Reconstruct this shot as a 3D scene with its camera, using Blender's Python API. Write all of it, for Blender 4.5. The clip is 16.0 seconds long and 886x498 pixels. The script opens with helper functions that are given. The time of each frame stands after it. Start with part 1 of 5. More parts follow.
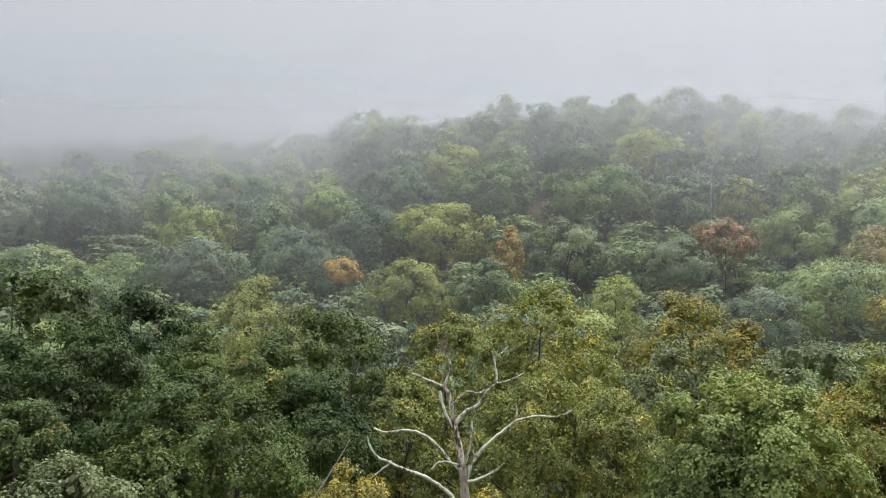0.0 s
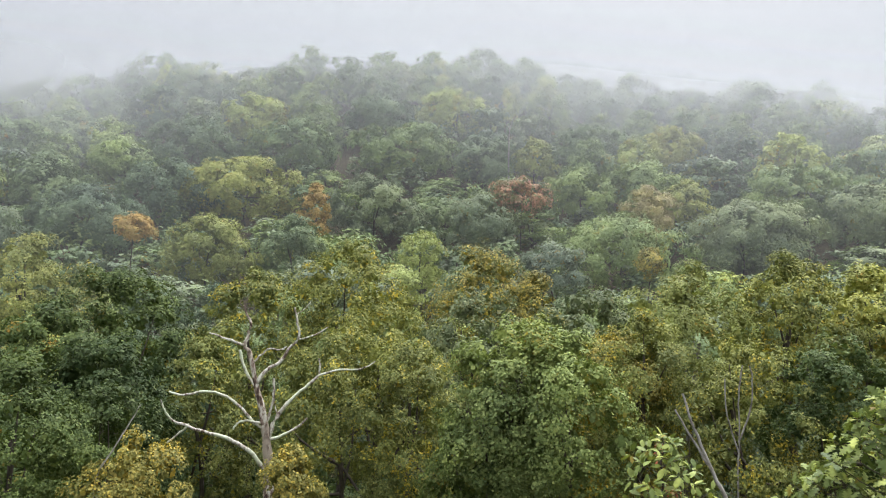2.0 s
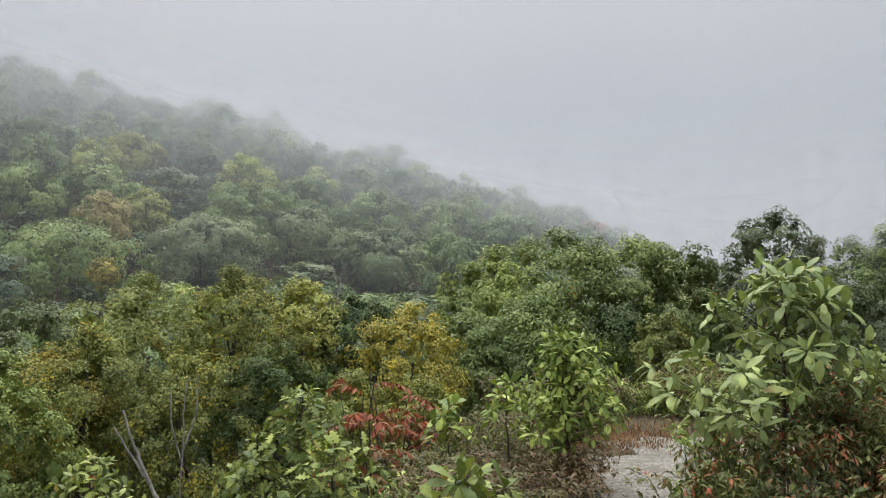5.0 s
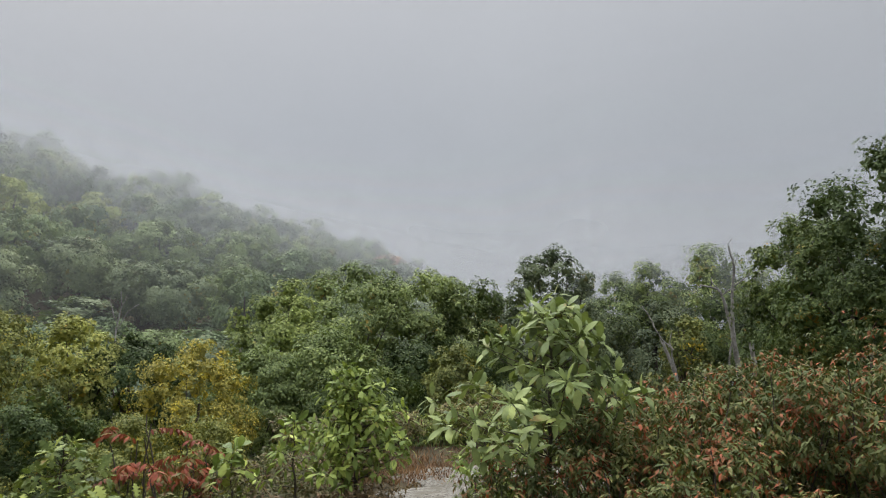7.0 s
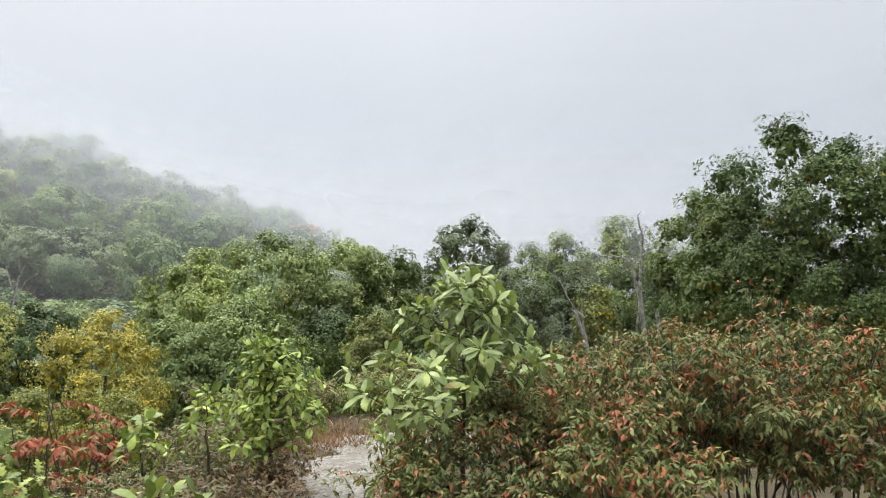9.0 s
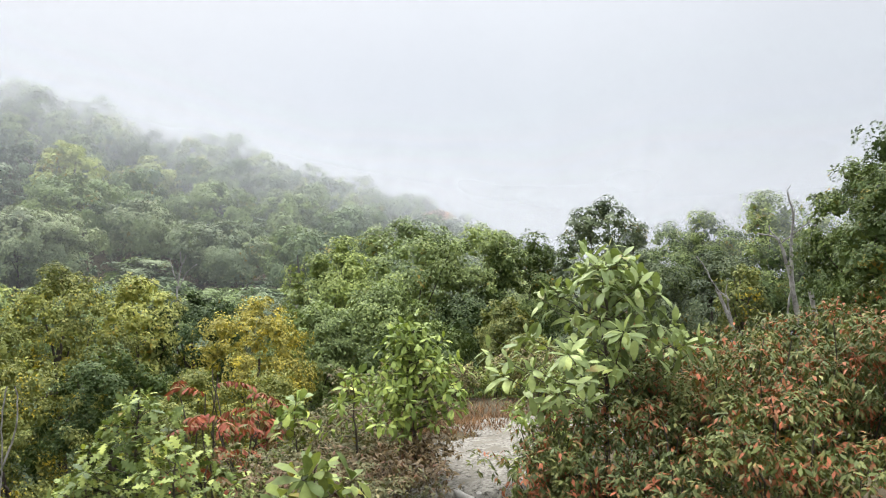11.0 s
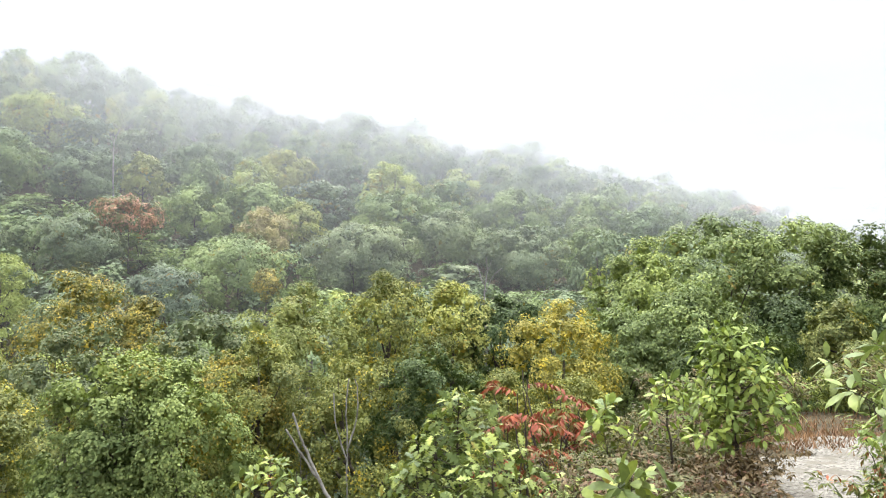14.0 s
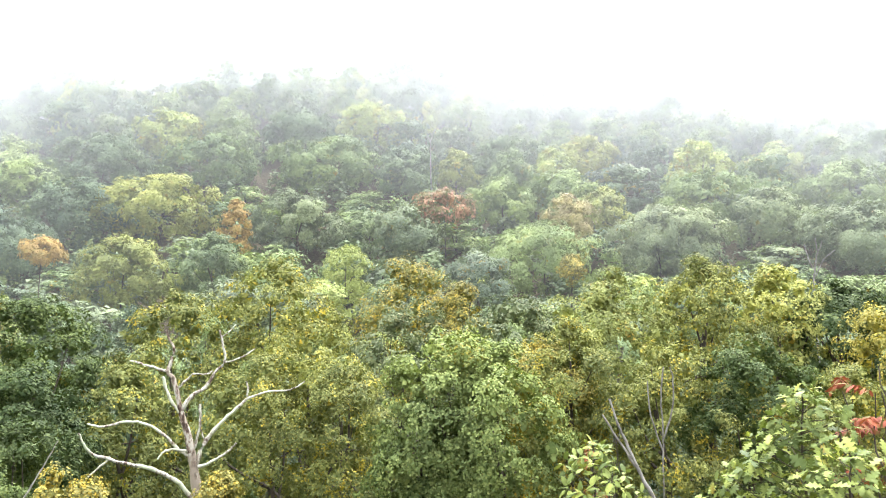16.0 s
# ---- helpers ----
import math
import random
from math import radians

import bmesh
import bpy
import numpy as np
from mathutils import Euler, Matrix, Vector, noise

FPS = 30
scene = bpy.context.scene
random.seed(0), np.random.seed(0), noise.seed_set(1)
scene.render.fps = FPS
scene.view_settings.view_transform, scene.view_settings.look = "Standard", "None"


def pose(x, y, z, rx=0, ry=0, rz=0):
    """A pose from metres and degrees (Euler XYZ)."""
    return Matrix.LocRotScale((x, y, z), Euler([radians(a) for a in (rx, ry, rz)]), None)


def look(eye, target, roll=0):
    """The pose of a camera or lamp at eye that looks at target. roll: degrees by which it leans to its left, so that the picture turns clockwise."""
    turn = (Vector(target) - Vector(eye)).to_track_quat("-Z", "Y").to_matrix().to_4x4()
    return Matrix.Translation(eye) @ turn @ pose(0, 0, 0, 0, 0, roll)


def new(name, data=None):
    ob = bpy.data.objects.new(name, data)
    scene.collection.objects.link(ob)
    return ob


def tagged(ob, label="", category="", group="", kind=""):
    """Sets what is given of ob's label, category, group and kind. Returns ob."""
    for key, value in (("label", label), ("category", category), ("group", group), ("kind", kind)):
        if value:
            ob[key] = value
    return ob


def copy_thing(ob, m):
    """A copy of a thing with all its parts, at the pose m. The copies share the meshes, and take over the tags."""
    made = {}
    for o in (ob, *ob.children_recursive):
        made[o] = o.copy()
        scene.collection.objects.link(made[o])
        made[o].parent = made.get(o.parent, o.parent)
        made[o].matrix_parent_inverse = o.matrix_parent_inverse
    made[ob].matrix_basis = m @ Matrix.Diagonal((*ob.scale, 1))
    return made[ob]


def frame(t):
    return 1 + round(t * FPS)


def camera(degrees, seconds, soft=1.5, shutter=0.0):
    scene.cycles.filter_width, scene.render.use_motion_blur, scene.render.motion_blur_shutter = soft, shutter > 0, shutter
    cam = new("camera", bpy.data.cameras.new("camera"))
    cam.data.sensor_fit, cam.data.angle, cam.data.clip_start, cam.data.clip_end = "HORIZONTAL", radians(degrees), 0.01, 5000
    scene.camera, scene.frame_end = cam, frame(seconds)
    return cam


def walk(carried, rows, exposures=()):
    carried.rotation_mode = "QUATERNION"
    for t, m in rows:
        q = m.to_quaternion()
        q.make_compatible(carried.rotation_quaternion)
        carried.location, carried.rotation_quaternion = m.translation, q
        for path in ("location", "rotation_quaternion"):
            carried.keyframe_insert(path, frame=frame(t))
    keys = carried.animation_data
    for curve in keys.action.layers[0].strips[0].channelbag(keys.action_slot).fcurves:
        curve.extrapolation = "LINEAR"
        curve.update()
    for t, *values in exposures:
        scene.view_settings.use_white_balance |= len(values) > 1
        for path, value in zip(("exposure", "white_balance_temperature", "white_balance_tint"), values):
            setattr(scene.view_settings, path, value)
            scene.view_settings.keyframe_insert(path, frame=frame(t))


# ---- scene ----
cam = camera(62.7, 16.0, soft=1.15)
EYE = 1.65
ROWS = [
    (0.0, -0.089, 0.218, -0.031, 0.0, 5.1, 2.31), (0.5, -0.069, 0.191, -0.041, 0.95, 4.69, 2.05),
    (1.0, -0.057, 0.132, -0.046, 4.04, 4.2, 1.54), (1.5, -0.006, 0.173, -0.031, 9.54, 2.92, 1.46),
    (2.0, 0.019, 0.187, -0.04, 15.18, 2.09, 1.19), (2.5, 0.055, 0.154, -0.033, 21.66, 2.17, 1.15),
    (3.0, 0.069, 0.112, -0.021, 28.05, 2.09, 0.77), (3.5, 0.052, 0.05, -0.015, 40.15, 2.93, 0.67),
    (4.0, 0.036, 0.017, -0.029, 46.27, 3.49, 1.22), (4.5, 0.043, -0.006, -0.017, 51.74, 3.69, 1.3),
    (5.0, 0.039, -0.025, -0.005, 55.96, 3.91, 1.31), (5.2, 0.053, -0.026, 0.004, 57.88, 4.06, 1.2),
    (7.3, 0.023, -0.115, 0.032, 73.12, 6.81, 0.1), (7.5, 0.022, -0.115, 0.036, 73.75, 6.65, -0.01),
    (8.0, 0.05, -0.12, 0.037, 75.0, 5.79, 0.23), (8.2, 0.03, -0.125, 0.03, 75.81, 5.47, 0.28),
    (9.2, 0.0, -0.13, 0.028, 78.4, 4.3, 0.1), (10.3, -0.031, -0.136, 0.022, 74.44, 3.12, -0.27),
    (10.5, -0.024, -0.122, 0.016, 73.04, 3.06, -0.27), (11.0, -0.011, -0.094, 0.023, 67.91, 3.19, -0.62),
    (11.5, -0.011, -0.082, 0.022, 62.66, 3.68, -0.96), (12.0, -0.006, -0.076, 0.029, 57.07, 4.42, -1.43),
    (12.5, 0.013, -0.067, 0.023, 53.73, 4.64, -1.75), (13.0, 0.023, -0.04, 0.025, 51.9, 4.32, -1.88),
    (13.5, 0.024, -0.029, 0.021, 49.68, 3.81, -1.4), (14.0, 0.007, -0.015, 0.027, 44.69, 3.73, -1.08),
    (14.5, 0.001, 0.007, 0.018, 36.18, 4.03, -0.99), (15.0, 0.023, 0.034, 0.018, 31.1, 3.9, -1.31),
    (15.5, 0.026, 0.113, 0.012, 25.92, 3.1, -1.37), (16.0, -0.044, 0.133, 0.025, 21.1, 3.01, -1.02),
]


def aim(x, y, z, yaw, pitch, roll):
    """Camera pose from a bearing clockwise from +y, a tilt upwards and a lean, in degrees."""
    a, p = radians(yaw), radians(pitch)
    eye = Vector((x, y, EYE + z))
    return look(eye, eye + Vector((math.sin(a) * math.cos(p), math.cos(a) * math.cos(p), math.sin(p))), roll)


walk(cam, [(r[0], aim(*r[1:])) for r in ROWS],
     [(0.0, -0.45), (1.0, -0.40), (2.0, -0.22), (2.5, -0.14), (3.0, -0.13), (3.5, -0.28), (4.5, -0.60), (5.0, -0.66), (7.3, -0.90), (7.6, -0.86), (8.2, -0.52), (10.3, -0.06), (11.5, -0.10),
      (12.5, -0.22), (13.5, -0.10), (14.0, 0.28), (14.5, 0.54), (15.5, 0.76), (16.0, 0.80)])

# ---- sky, veiled sun ----
SUN_BEARING, SUN_EL = 40.0, 42.0
world = bpy.data.worlds.new("foggy_sky")
scene.world = world
world.use_nodes = True
wn, wl = world.node_tree.nodes, world.node_tree.links
wn.clear()
w_out = wn.new("ShaderNodeOutputWorld")
w_bg = wn.new("ShaderNodeBackground")
w_co = wn.new("ShaderNodeTexCoord")
w_sep = wn.new("ShaderNodeSeparateXYZ")
w_ramp = wn.new("ShaderNodeValToRGB")
w_sky = wn.new("ShaderNodeTexSky")
w_sky.sky_type, w_sky.sun_disc = "NISHITA", False
w_sky.sun_elevation, w_sky.sun_rotation = radians(SUN_EL), radians(SUN_BEARING)
w_mul = wn.new("ShaderNodeVectorMath")
w_mul.operation = "SCALE"
w_mul.inputs["Scale"].default_value = 0.02
w_add = wn.new("ShaderNodeVectorMath")
w_add.operation = "ADD"
w_noise = wn.new("ShaderNodeTexNoise")
w_noise.inputs["Scale"].default_value, w_noise.inputs["Detail"].default_value = 2.2, 3.0
w_map = wn.new("ShaderNodeMapRange")
w_map.inputs["To Min"].default_value, w_map.inputs["To Max"].default_value = 0.93, 1.07
w_var = wn.new("ShaderNodeVectorMath")
w_var.operation = "SCALE"
cr = w_ramp.color_ramp
cr.elements[0].position, cr.elements[0].color = 0.0, (0.615, 0.645, 0.695, 1)
cr.elements[1].position, cr.elements[1].color = 1.0, (4.0, 4.08, 4.2, 1)
e = cr.elements.new(0.25)
e.color = (0.69, 0.72, 0.77, 1)
for at, v in ((0.45, 0.90), (0.8, 2.9)):
    e = cr.elements.new(at)
    e.color = (v, v * 1.02, v * 1.055, 1)
wl.new(w_co.outputs["Generated"], w_sep.inputs[0])
wl.new(w_sep.outputs["Z"], w_ramp.inputs[0])
wl.new(w_co.outputs["Generated"], w_noise.inputs["Vector"])
wl.new(w_noise.outputs[0], w_map.inputs[0])
wl.new(w_ramp.outputs[0], w_var.inputs[0])
wl.new(w_map.outputs[0], w_var.inputs["Scale"])
wl.new(w_sky.outputs[0], w_mul.inputs[0])
wl.new(w_var.outputs[0], w_add.inputs[0])
wl.new(w_mul.outputs[0], w_add.inputs[1])
wl.new(w_add.outputs[0], w_bg.inputs["Color"])
wl.new(w_bg.outputs[0], w_out.inputs[0])
w_bg.inputs["Strength"].default_value = 1.0

sun = new("sun", bpy.data.lights.new("sun", "SUN"))
sun.data.energy, sun.data.angle, sun.data.color = 5.0, radians(45), (1.0, 0.985, 0.96)
sa, se = radians(SUN_BEARING), radians(SUN_EL + 12)
sun.matrix_world = look((math.sin(sa) * math.cos(se) * 50, math.cos(sa) * math.cos(se) * 50, math.sin(se) * 50), (0, 0, 0))
scene.cycles.transparent_max_bounces = 24


# ---- materials ----
def material(name):
    m = bpy.data.materials.new(name)
    m.use_nodes = True
    m.node_tree.nodes.clear()
    n, l = m.node_tree.nodes, m.node_tree.links
    return m, n, l, n.new("ShaderNodeOutputMaterial")


def ramp(n, stops, mode="LINEAR"):
    r = n.new("ShaderNodeValToRGB")
    r.color_ramp.interpolation = mode
    els = r.color_ramp.elements
    els[0].position, els[0].color = stops[0][0], (*stops[0][1], 1)
    els[1].position, els[1].color = stops[-1][0], (*stops[-1][1], 1)
    for p, c in stops[1:-1]:
        els.new(p).color = (*c, 1)
    return r


def noise_node(n, l, scale, detail=3.0, coord=None, rough=0.55):
    t = n.new("ShaderNodeTexNoise")
    t.inputs["Scale"].default_value, t.inputs["Detail"].default_value, t.inputs["Roughness"].default_value = scale, detail, rough
    if coord is not None:
        l.new(coord, t.inputs["Vector"])
    return t


def math_node(n, l, op, a, b=None, clamp=False):
    m = n.new("ShaderNodeMath")
    m.operation, m.use_clamp = op, clamp
    for i, v in enumerate((a, b)):
        if v is None:
            continue
        if isinstance(v, (int, float)):
            m.inputs[i].default_value = v
        else:
            l.new(v, m.inputs[i])
    return m.outputs[0]


def mix_rgb(n, l, fac, a, b, blend="MIX"):
    m = n.new("ShaderNodeMix")
    m.data_type, m.blend_type = "RGBA", blend
    for key, v in (("Factor", fac), ("A", a), ("B", b)):
        s = [i for i in m.inputs if i.name == key and (key == "Factor" and i.type == "VALUE" or i.type == "RGBA")][0]
        if isinstance(v, (int, float)):
            s.default_value = v
        elif isinstance(v, tuple):
            s.default_value = (*v, 1)
        else:
            l.new(v, s)
    return [o for o in m.outputs if o.type == "RGBA"][0]


def foliage(name, dark, mid, light, turn=None, amount=0.0, patch=0.25, tips=0.05, gloss=0.6, thin=0.14, gain=1.0, even=1.0):
    """Leaves: three greens leaf by leaf, the tree's own shade, and patches that have turned colour."""
    dark, light = [[b + (a - b) * even for a, b in zip(c, mid)] for c in (dark, [x * (1 + 0.2 * even) for x in light])]
    dark, mid, light = ([a * b for a, b in zip(c, (1.19 * gain, 0.97 * gain, 1.19 * gain))] for c in (dark, mid, light))
    m, n, l, out = material(name)
    geo, info = n.new("ShaderNodeNewGeometry"), n.new("ShaderNodeObjectInfo")
    r = math_node(n, l, "FRACT", math_node(n, l, "ADD", geo.outputs["Random Per Island"], math_node(n, l, "MULTIPLY", info.outputs["Random"], 7.31)))
    base = ramp(n, [(0.0, dark), (0.5, mid), (1.0, light)])
    l.new(r, base.inputs[0])
    col = base.outputs[0]
    big = noise_node(n, l, patch * 1.7, 2.0, geo.outputs["Position"])
    shade = ramp(n, [(0.3, (0.72, 0.74, 0.78)), (0.7, (1.22, 1.18, 1.0))])
    l.new(big.outputs[0], shade.inputs[0])
    col = mix_rgb(n, l, 1.0, col, shade.outputs[0], "MULTIPLY")
    hue = ramp(n, [(0.0, (0.86, 0.90, 0.95)), (0.5, (1.06, 1.06, 1.06)), (1.0, (1.30, 1.25, 1.08))])
    l.new(info.outputs["Random"], hue.inputs[0])
    col = mix_rgb(n, l, 1.0, col, hue.outputs[0], "MULTIPLY")
    if turn:
        spot = noise_node(n, l, patch * 2.6, 3.0, geo.outputs["Position"], 0.6)
        v = math_node(n, l, "ADD", spot.outputs[0], math_node(n, l, "MULTIPLY", math_node(n, l, "SUBTRACT", r, 0.5), 0.28))
        edge = n.new("ShaderNodeMapRange")
        edge.inputs["From Min"].default_value, edge.inputs["From Max"].default_value = 0.72 - 0.42 * amount, 0.80 - 0.42 * amount
        l.new(v, edge.inputs[0])
        tr = math_node(n, l, "FRACT", math_node(n, l, "MULTIPLY", r, 13.7))
        tcol = ramp(n, [(0.0, turn[0]), (1.0, turn[1])])
        l.new(tr, tcol.inputs[0])
        col = mix_rgb(n, l, edge.outputs[0], col, tcol.outputs[0])
    vein = noise_node(n, l, 28.0, 2.0, geo.outputs["Position"])
    fine = ramp(n, [(0.3, (0.82, 0.82, 0.82)), (0.7, (1.12, 1.12, 1.12))])
    l.new(vein.outputs[0], fine.inputs[0])
    col = mix_rgb(n, l, 1.0, col, fine.outputs[0], "MULTIPLY")
    p = n.new("ShaderNodeBsdfPrincipled")
    p.inputs["Roughness"].default_value = gloss
    p.inputs["Specular IOR Level"].default_value = 0.12
    l.new(col, p.inputs["Base Color"])
    t = n.new("ShaderNodeBsdfTranslucent")
    l.new(mix_rgb(n, l, 1.0, col, (1.15, 1.2, 0.6), "MULTIPLY"), t.inputs["Color"])
    mx = n.new("ShaderNodeMixShader")
    mx.inputs[0].default_value = thin
    l.new(p.outputs[0], mx.inputs[1])
    l.new(t.outputs[0], mx.inputs[2])
    l.new(mx.outputs[0], out.inputs[0])
    return m


def surface(name, stops, scale, rough=0.85, bump=0.3, bump_scale=None, stretch=(1, 1, 1), second=None):
    """An opaque, grained surface: a colour noise, a coarser stain, and a bump."""
    m, n, l, out = material(name)
    mp = n.new("ShaderNodeMapping")
    mp.inputs["Scale"].default_value = stretch
    geo = n.new("ShaderNodeNewGeometry")
    l.new(geo.outputs["Position"], mp.inputs[0])
    a = noise_node(n, l, scale, 6.0, mp.outputs[0], 0.65)
    c = ramp(n, stops)
    l.new(a.outputs[0], c.inputs[0])
    col = c.outputs[0]
    b = noise_node(n, l, scale * 0.16, 4.0, geo.outputs["Position"])
    if second:
        s = ramp(n, [(0.5, (0, 0, 0)), (0.62, (1, 1, 1))])
        l.new(b.outputs[0], s.inputs[0])
        col = mix_rgb(n, l, s.outputs[0], col, second)
    else:
        s = ramp(n, [(0.3, (0.75, 0.75, 0.75)), (0.7, (1.15, 1.15, 1.15))])
        l.new(b.outputs[0], s.inputs[0])
        col = mix_rgb(n, l, 1.0, col, s.outputs[0], "MULTIPLY")
    p = n.new("ShaderNodeBsdfPrincipled")
    p.inputs["Roughness"].default_value = rough
    p.inputs["Specular IOR Level"].default_value = 0.25
    l.new(col, p.inputs["Base Color"])
    bt = noise_node(n, l, bump_scale or scale * 2.5, 5.0, mp.outputs[0], 0.7)
    bp = n.new("ShaderNodeBump")
    bp.inputs["Strength"].default_value, bp.inputs["Distance"].default_value = bump, 0.02
    l.new(bt.outputs[0], bp.inputs["Height"])
    l.new(bp.outputs[0], p.inputs["Normal"])
    l.new(p.outputs[0], out.inputs[0])
    return m


M_OAK = foliage("oak_leaves", (0.038, 0.074, 0.022), (0.060, 0.106, 0.031), (0.092, 0.146, 0.044), ((0.24, 0.20, 0.03), (0.30, 0.17, 0.03)), 0.03, gain=1.12)
# Dark leaf green; on some crowns it also puts their shade into the colour.
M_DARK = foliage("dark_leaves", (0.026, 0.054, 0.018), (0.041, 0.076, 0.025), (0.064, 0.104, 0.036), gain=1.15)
M_GREY = foliage("greyish_leaves", (0.042, 0.070, 0.036), (0.062, 0.096, 0.047), (0.086, 0.124, 0.064), ((0.18, 0.14, 0.03), (0.22, 0.16, 0.04)), 0.03, gain=1.6)
M_PALE = foliage("pale_green_leaves", (0.077, 0.128, 0.036), (0.110, 0.171, 0.048), (0.156, 0.222, 0.064), ((0.28, 0.25, 0.03), (0.32, 0.21, 0.03)), 0.05, gain=1.5)
M_OLIVE = foliage("olive_leaves", (0.077, 0.114, 0.034), (0.116, 0.160, 0.044), (0.168, 0.208, 0.057), ((0.45, 0.40, 0.06), (0.53, 0.39, 0.05)), 0.19, patch=0.5, gain=1.38)
M_YGREEN = foliage("yellow_green_leaves", (0.105, 0.148, 0.040), (0.150, 0.200, 0.052), (0.200, 0.250, 0.070), ((0.36, 0.29, 0.05), (0.38, 0.24, 0.05)), 0.10, patch=0.4, gain=1.45)
M_YELLOW = foliage("yellowing_leaves", (0.092, 0.120, 0.034), (0.146, 0.171, 0.044), (0.214, 0.219, 0.056), ((0.45, 0.37, 0.07), (0.54, 0.39, 0.07)), 0.34, patch=0.5, gain=1.25)
M_GOLD = foliage("golden_leaves", (0.130, 0.150, 0.034), (0.194, 0.212, 0.044), (0.268, 0.272, 0.056), ((0.56, 0.49, 0.075), (0.64, 0.48, 0.065)), 0.30, patch=0.6, gain=1.65)
M_BROADOAK = foliage("spreading_oak_leaves", (0.058, 0.096, 0.034), (0.088, 0.138, 0.046), (0.130, 0.190, 0.062), ((0.26, 0.22, 0.05), (0.30, 0.20, 0.05)), 0.05, gain=1.85)
# Hill copies of the leaves: the foggy slope's light is put into their colours.
H_OAK = foliage("distant_oak_leaves", (0.045, 0.078, 0.030), (0.066, 0.108, 0.040), (0.092, 0.140, 0.052), ((0.24, 0.20, 0.03), (0.30, 0.17, 0.03)), 0.03, patch=0.09, even=0.3, gain=2.55)
H_DARK = foliage("distant_dark_leaves", (0.032, 0.058, 0.030), (0.046, 0.078, 0.038), (0.064, 0.100, 0.050), patch=0.09, even=0.3, gain=2.55)
H_GREY = foliage("distant_greyish_leaves", (0.045, 0.072, 0.040), (0.064, 0.098, 0.052), (0.088, 0.125, 0.070), ((0.18, 0.14, 0.03), (0.22, 0.16, 0.04)), 0.03, patch=0.09, even=0.3, gain=2.55)
H_OLIVE = foliage("distant_olive_leaves", (0.070, 0.108, 0.030), (0.102, 0.148, 0.040), (0.145, 0.190, 0.052), ((0.36, 0.29, 0.03), (0.40, 0.25, 0.03)), 0.16, patch=0.09, even=0.3, gain=2.55)
H_PALE = foliage("distant_pale_green_leaves", (0.075, 0.125, 0.044), (0.105, 0.165, 0.060), (0.150, 0.215, 0.082), ((0.28, 0.25, 0.03), (0.32, 0.21, 0.03)), 0.05, patch=0.09, even=0.3, gain=1.95)
H_RUST = foliage("distant_rusty_leaves", (0.20, 0.145, 0.085), (0.29, 0.195, 0.11), (0.36, 0.245, 0.14), ((0.16, 0.17, 0.075), (0.20, 0.18, 0.085)), 0.62, patch=0.22, even=0.4, gain=1.45)
H_BLUSH = foliage("distant_blushing_leaves", (0.165, 0.185, 0.075), (0.22, 0.235, 0.095), (0.28, 0.285, 0.12), ((0.40, 0.31, 0.19), (0.36, 0.33, 0.15)), 0.36, patch=0.25, even=0.5, gain=1.5)
H_YGREEN = foliage("distant_yellow_green_leaves", (0.105, 0.148, 0.040), (0.150, 0.200, 0.052), (0.200, 0.250, 0.070), ((0.36, 0.29, 0.05), (0.38, 0.24, 0.05)), 0.10, patch=0.2, even=0.4, gain=1.65)
H_ORANGE = foliage("distant_orange_leaves", (0.26, 0.225, 0.065), (0.36, 0.30, 0.085), (0.44, 0.37, 0.105), ((0.56, 0.31, 0.11), (0.34, 0.30, 0.10)), 0.4, patch=0.3, even=0.3, gain=1.12)
M_SAPLING = foliage("sapling_leaves", (0.085, 0.146, 0.034), (0.130, 0.210, 0.046), (0.200, 0.290, 0.066), ((0.30, 0.30, 0.06), (0.30, 0.22, 0.06)), 0.05, 1.2, gloss=0.45, gain=1.38)
M_LOBED = foliage("lobed_sapling_leaves", (0.062, 0.104, 0.028), (0.105, 0.166, 0.042), (0.190, 0.268, 0.068), ((0.30, 0.28, 0.06), (0.30, 0.20, 0.06)), 0.06, 1.2, gloss=0.5, gain=1.36)
M_BIGLEAF = foliage("big_sapling_leaves", (0.105, 0.165, 0.050), (0.142, 0.220, 0.068), (0.200, 0.285, 0.098), ((0.28, 0.26, 0.08), (0.24, 0.16, 0.07)), 0.04, 1.5, gloss=0.45, gain=1.35)
M_SHRUB = foliage("reddening_shrub_leaves", (0.050, 0.082, 0.028), (0.074, 0.110, 0.036), (0.112, 0.142, 0.050), ((0.22, 0.112, 0.055), (0.46, 0.135, 0.070)), 0.38, 2.4, gloss=0.55, gain=1.32)
M_BROWN = foliage("brown_undergrowth_leaves", (0.056, 0.074, 0.030), (0.088, 0.104, 0.042), (0.140, 0.148, 0.064), ((0.12, 0.062, 0.042), (0.18, 0.095, 0.058)), 0.26, 2.0, gain=1.4)
M_RUSSET = foliage("russet_undergrowth_leaves", (0.066, 0.060, 0.030), (0.096, 0.086, 0.040), (0.136, 0.118, 0.056), ((0.15, 0.075, 0.05), (0.20, 0.10, 0.06)), 0.26, 2.4, gain=1.4)
M_SUMAC = foliage("red_sumac_leaflets", (0.25, 0.090, 0.050), (0.38, 0.140, 0.076), (0.46, 0.220, 0.115), ((0.22, 0.17, 0.07), (0.14, 0.15, 0.06)), 0.50, 2.6, gain=0.7)
M_GRASS = foliage("dry_russet_grass", (0.12, 0.085, 0.042), (0.19, 0.135, 0.068), (0.27, 0.20, 0.115), None, 0, 1.5, gain=1.1)
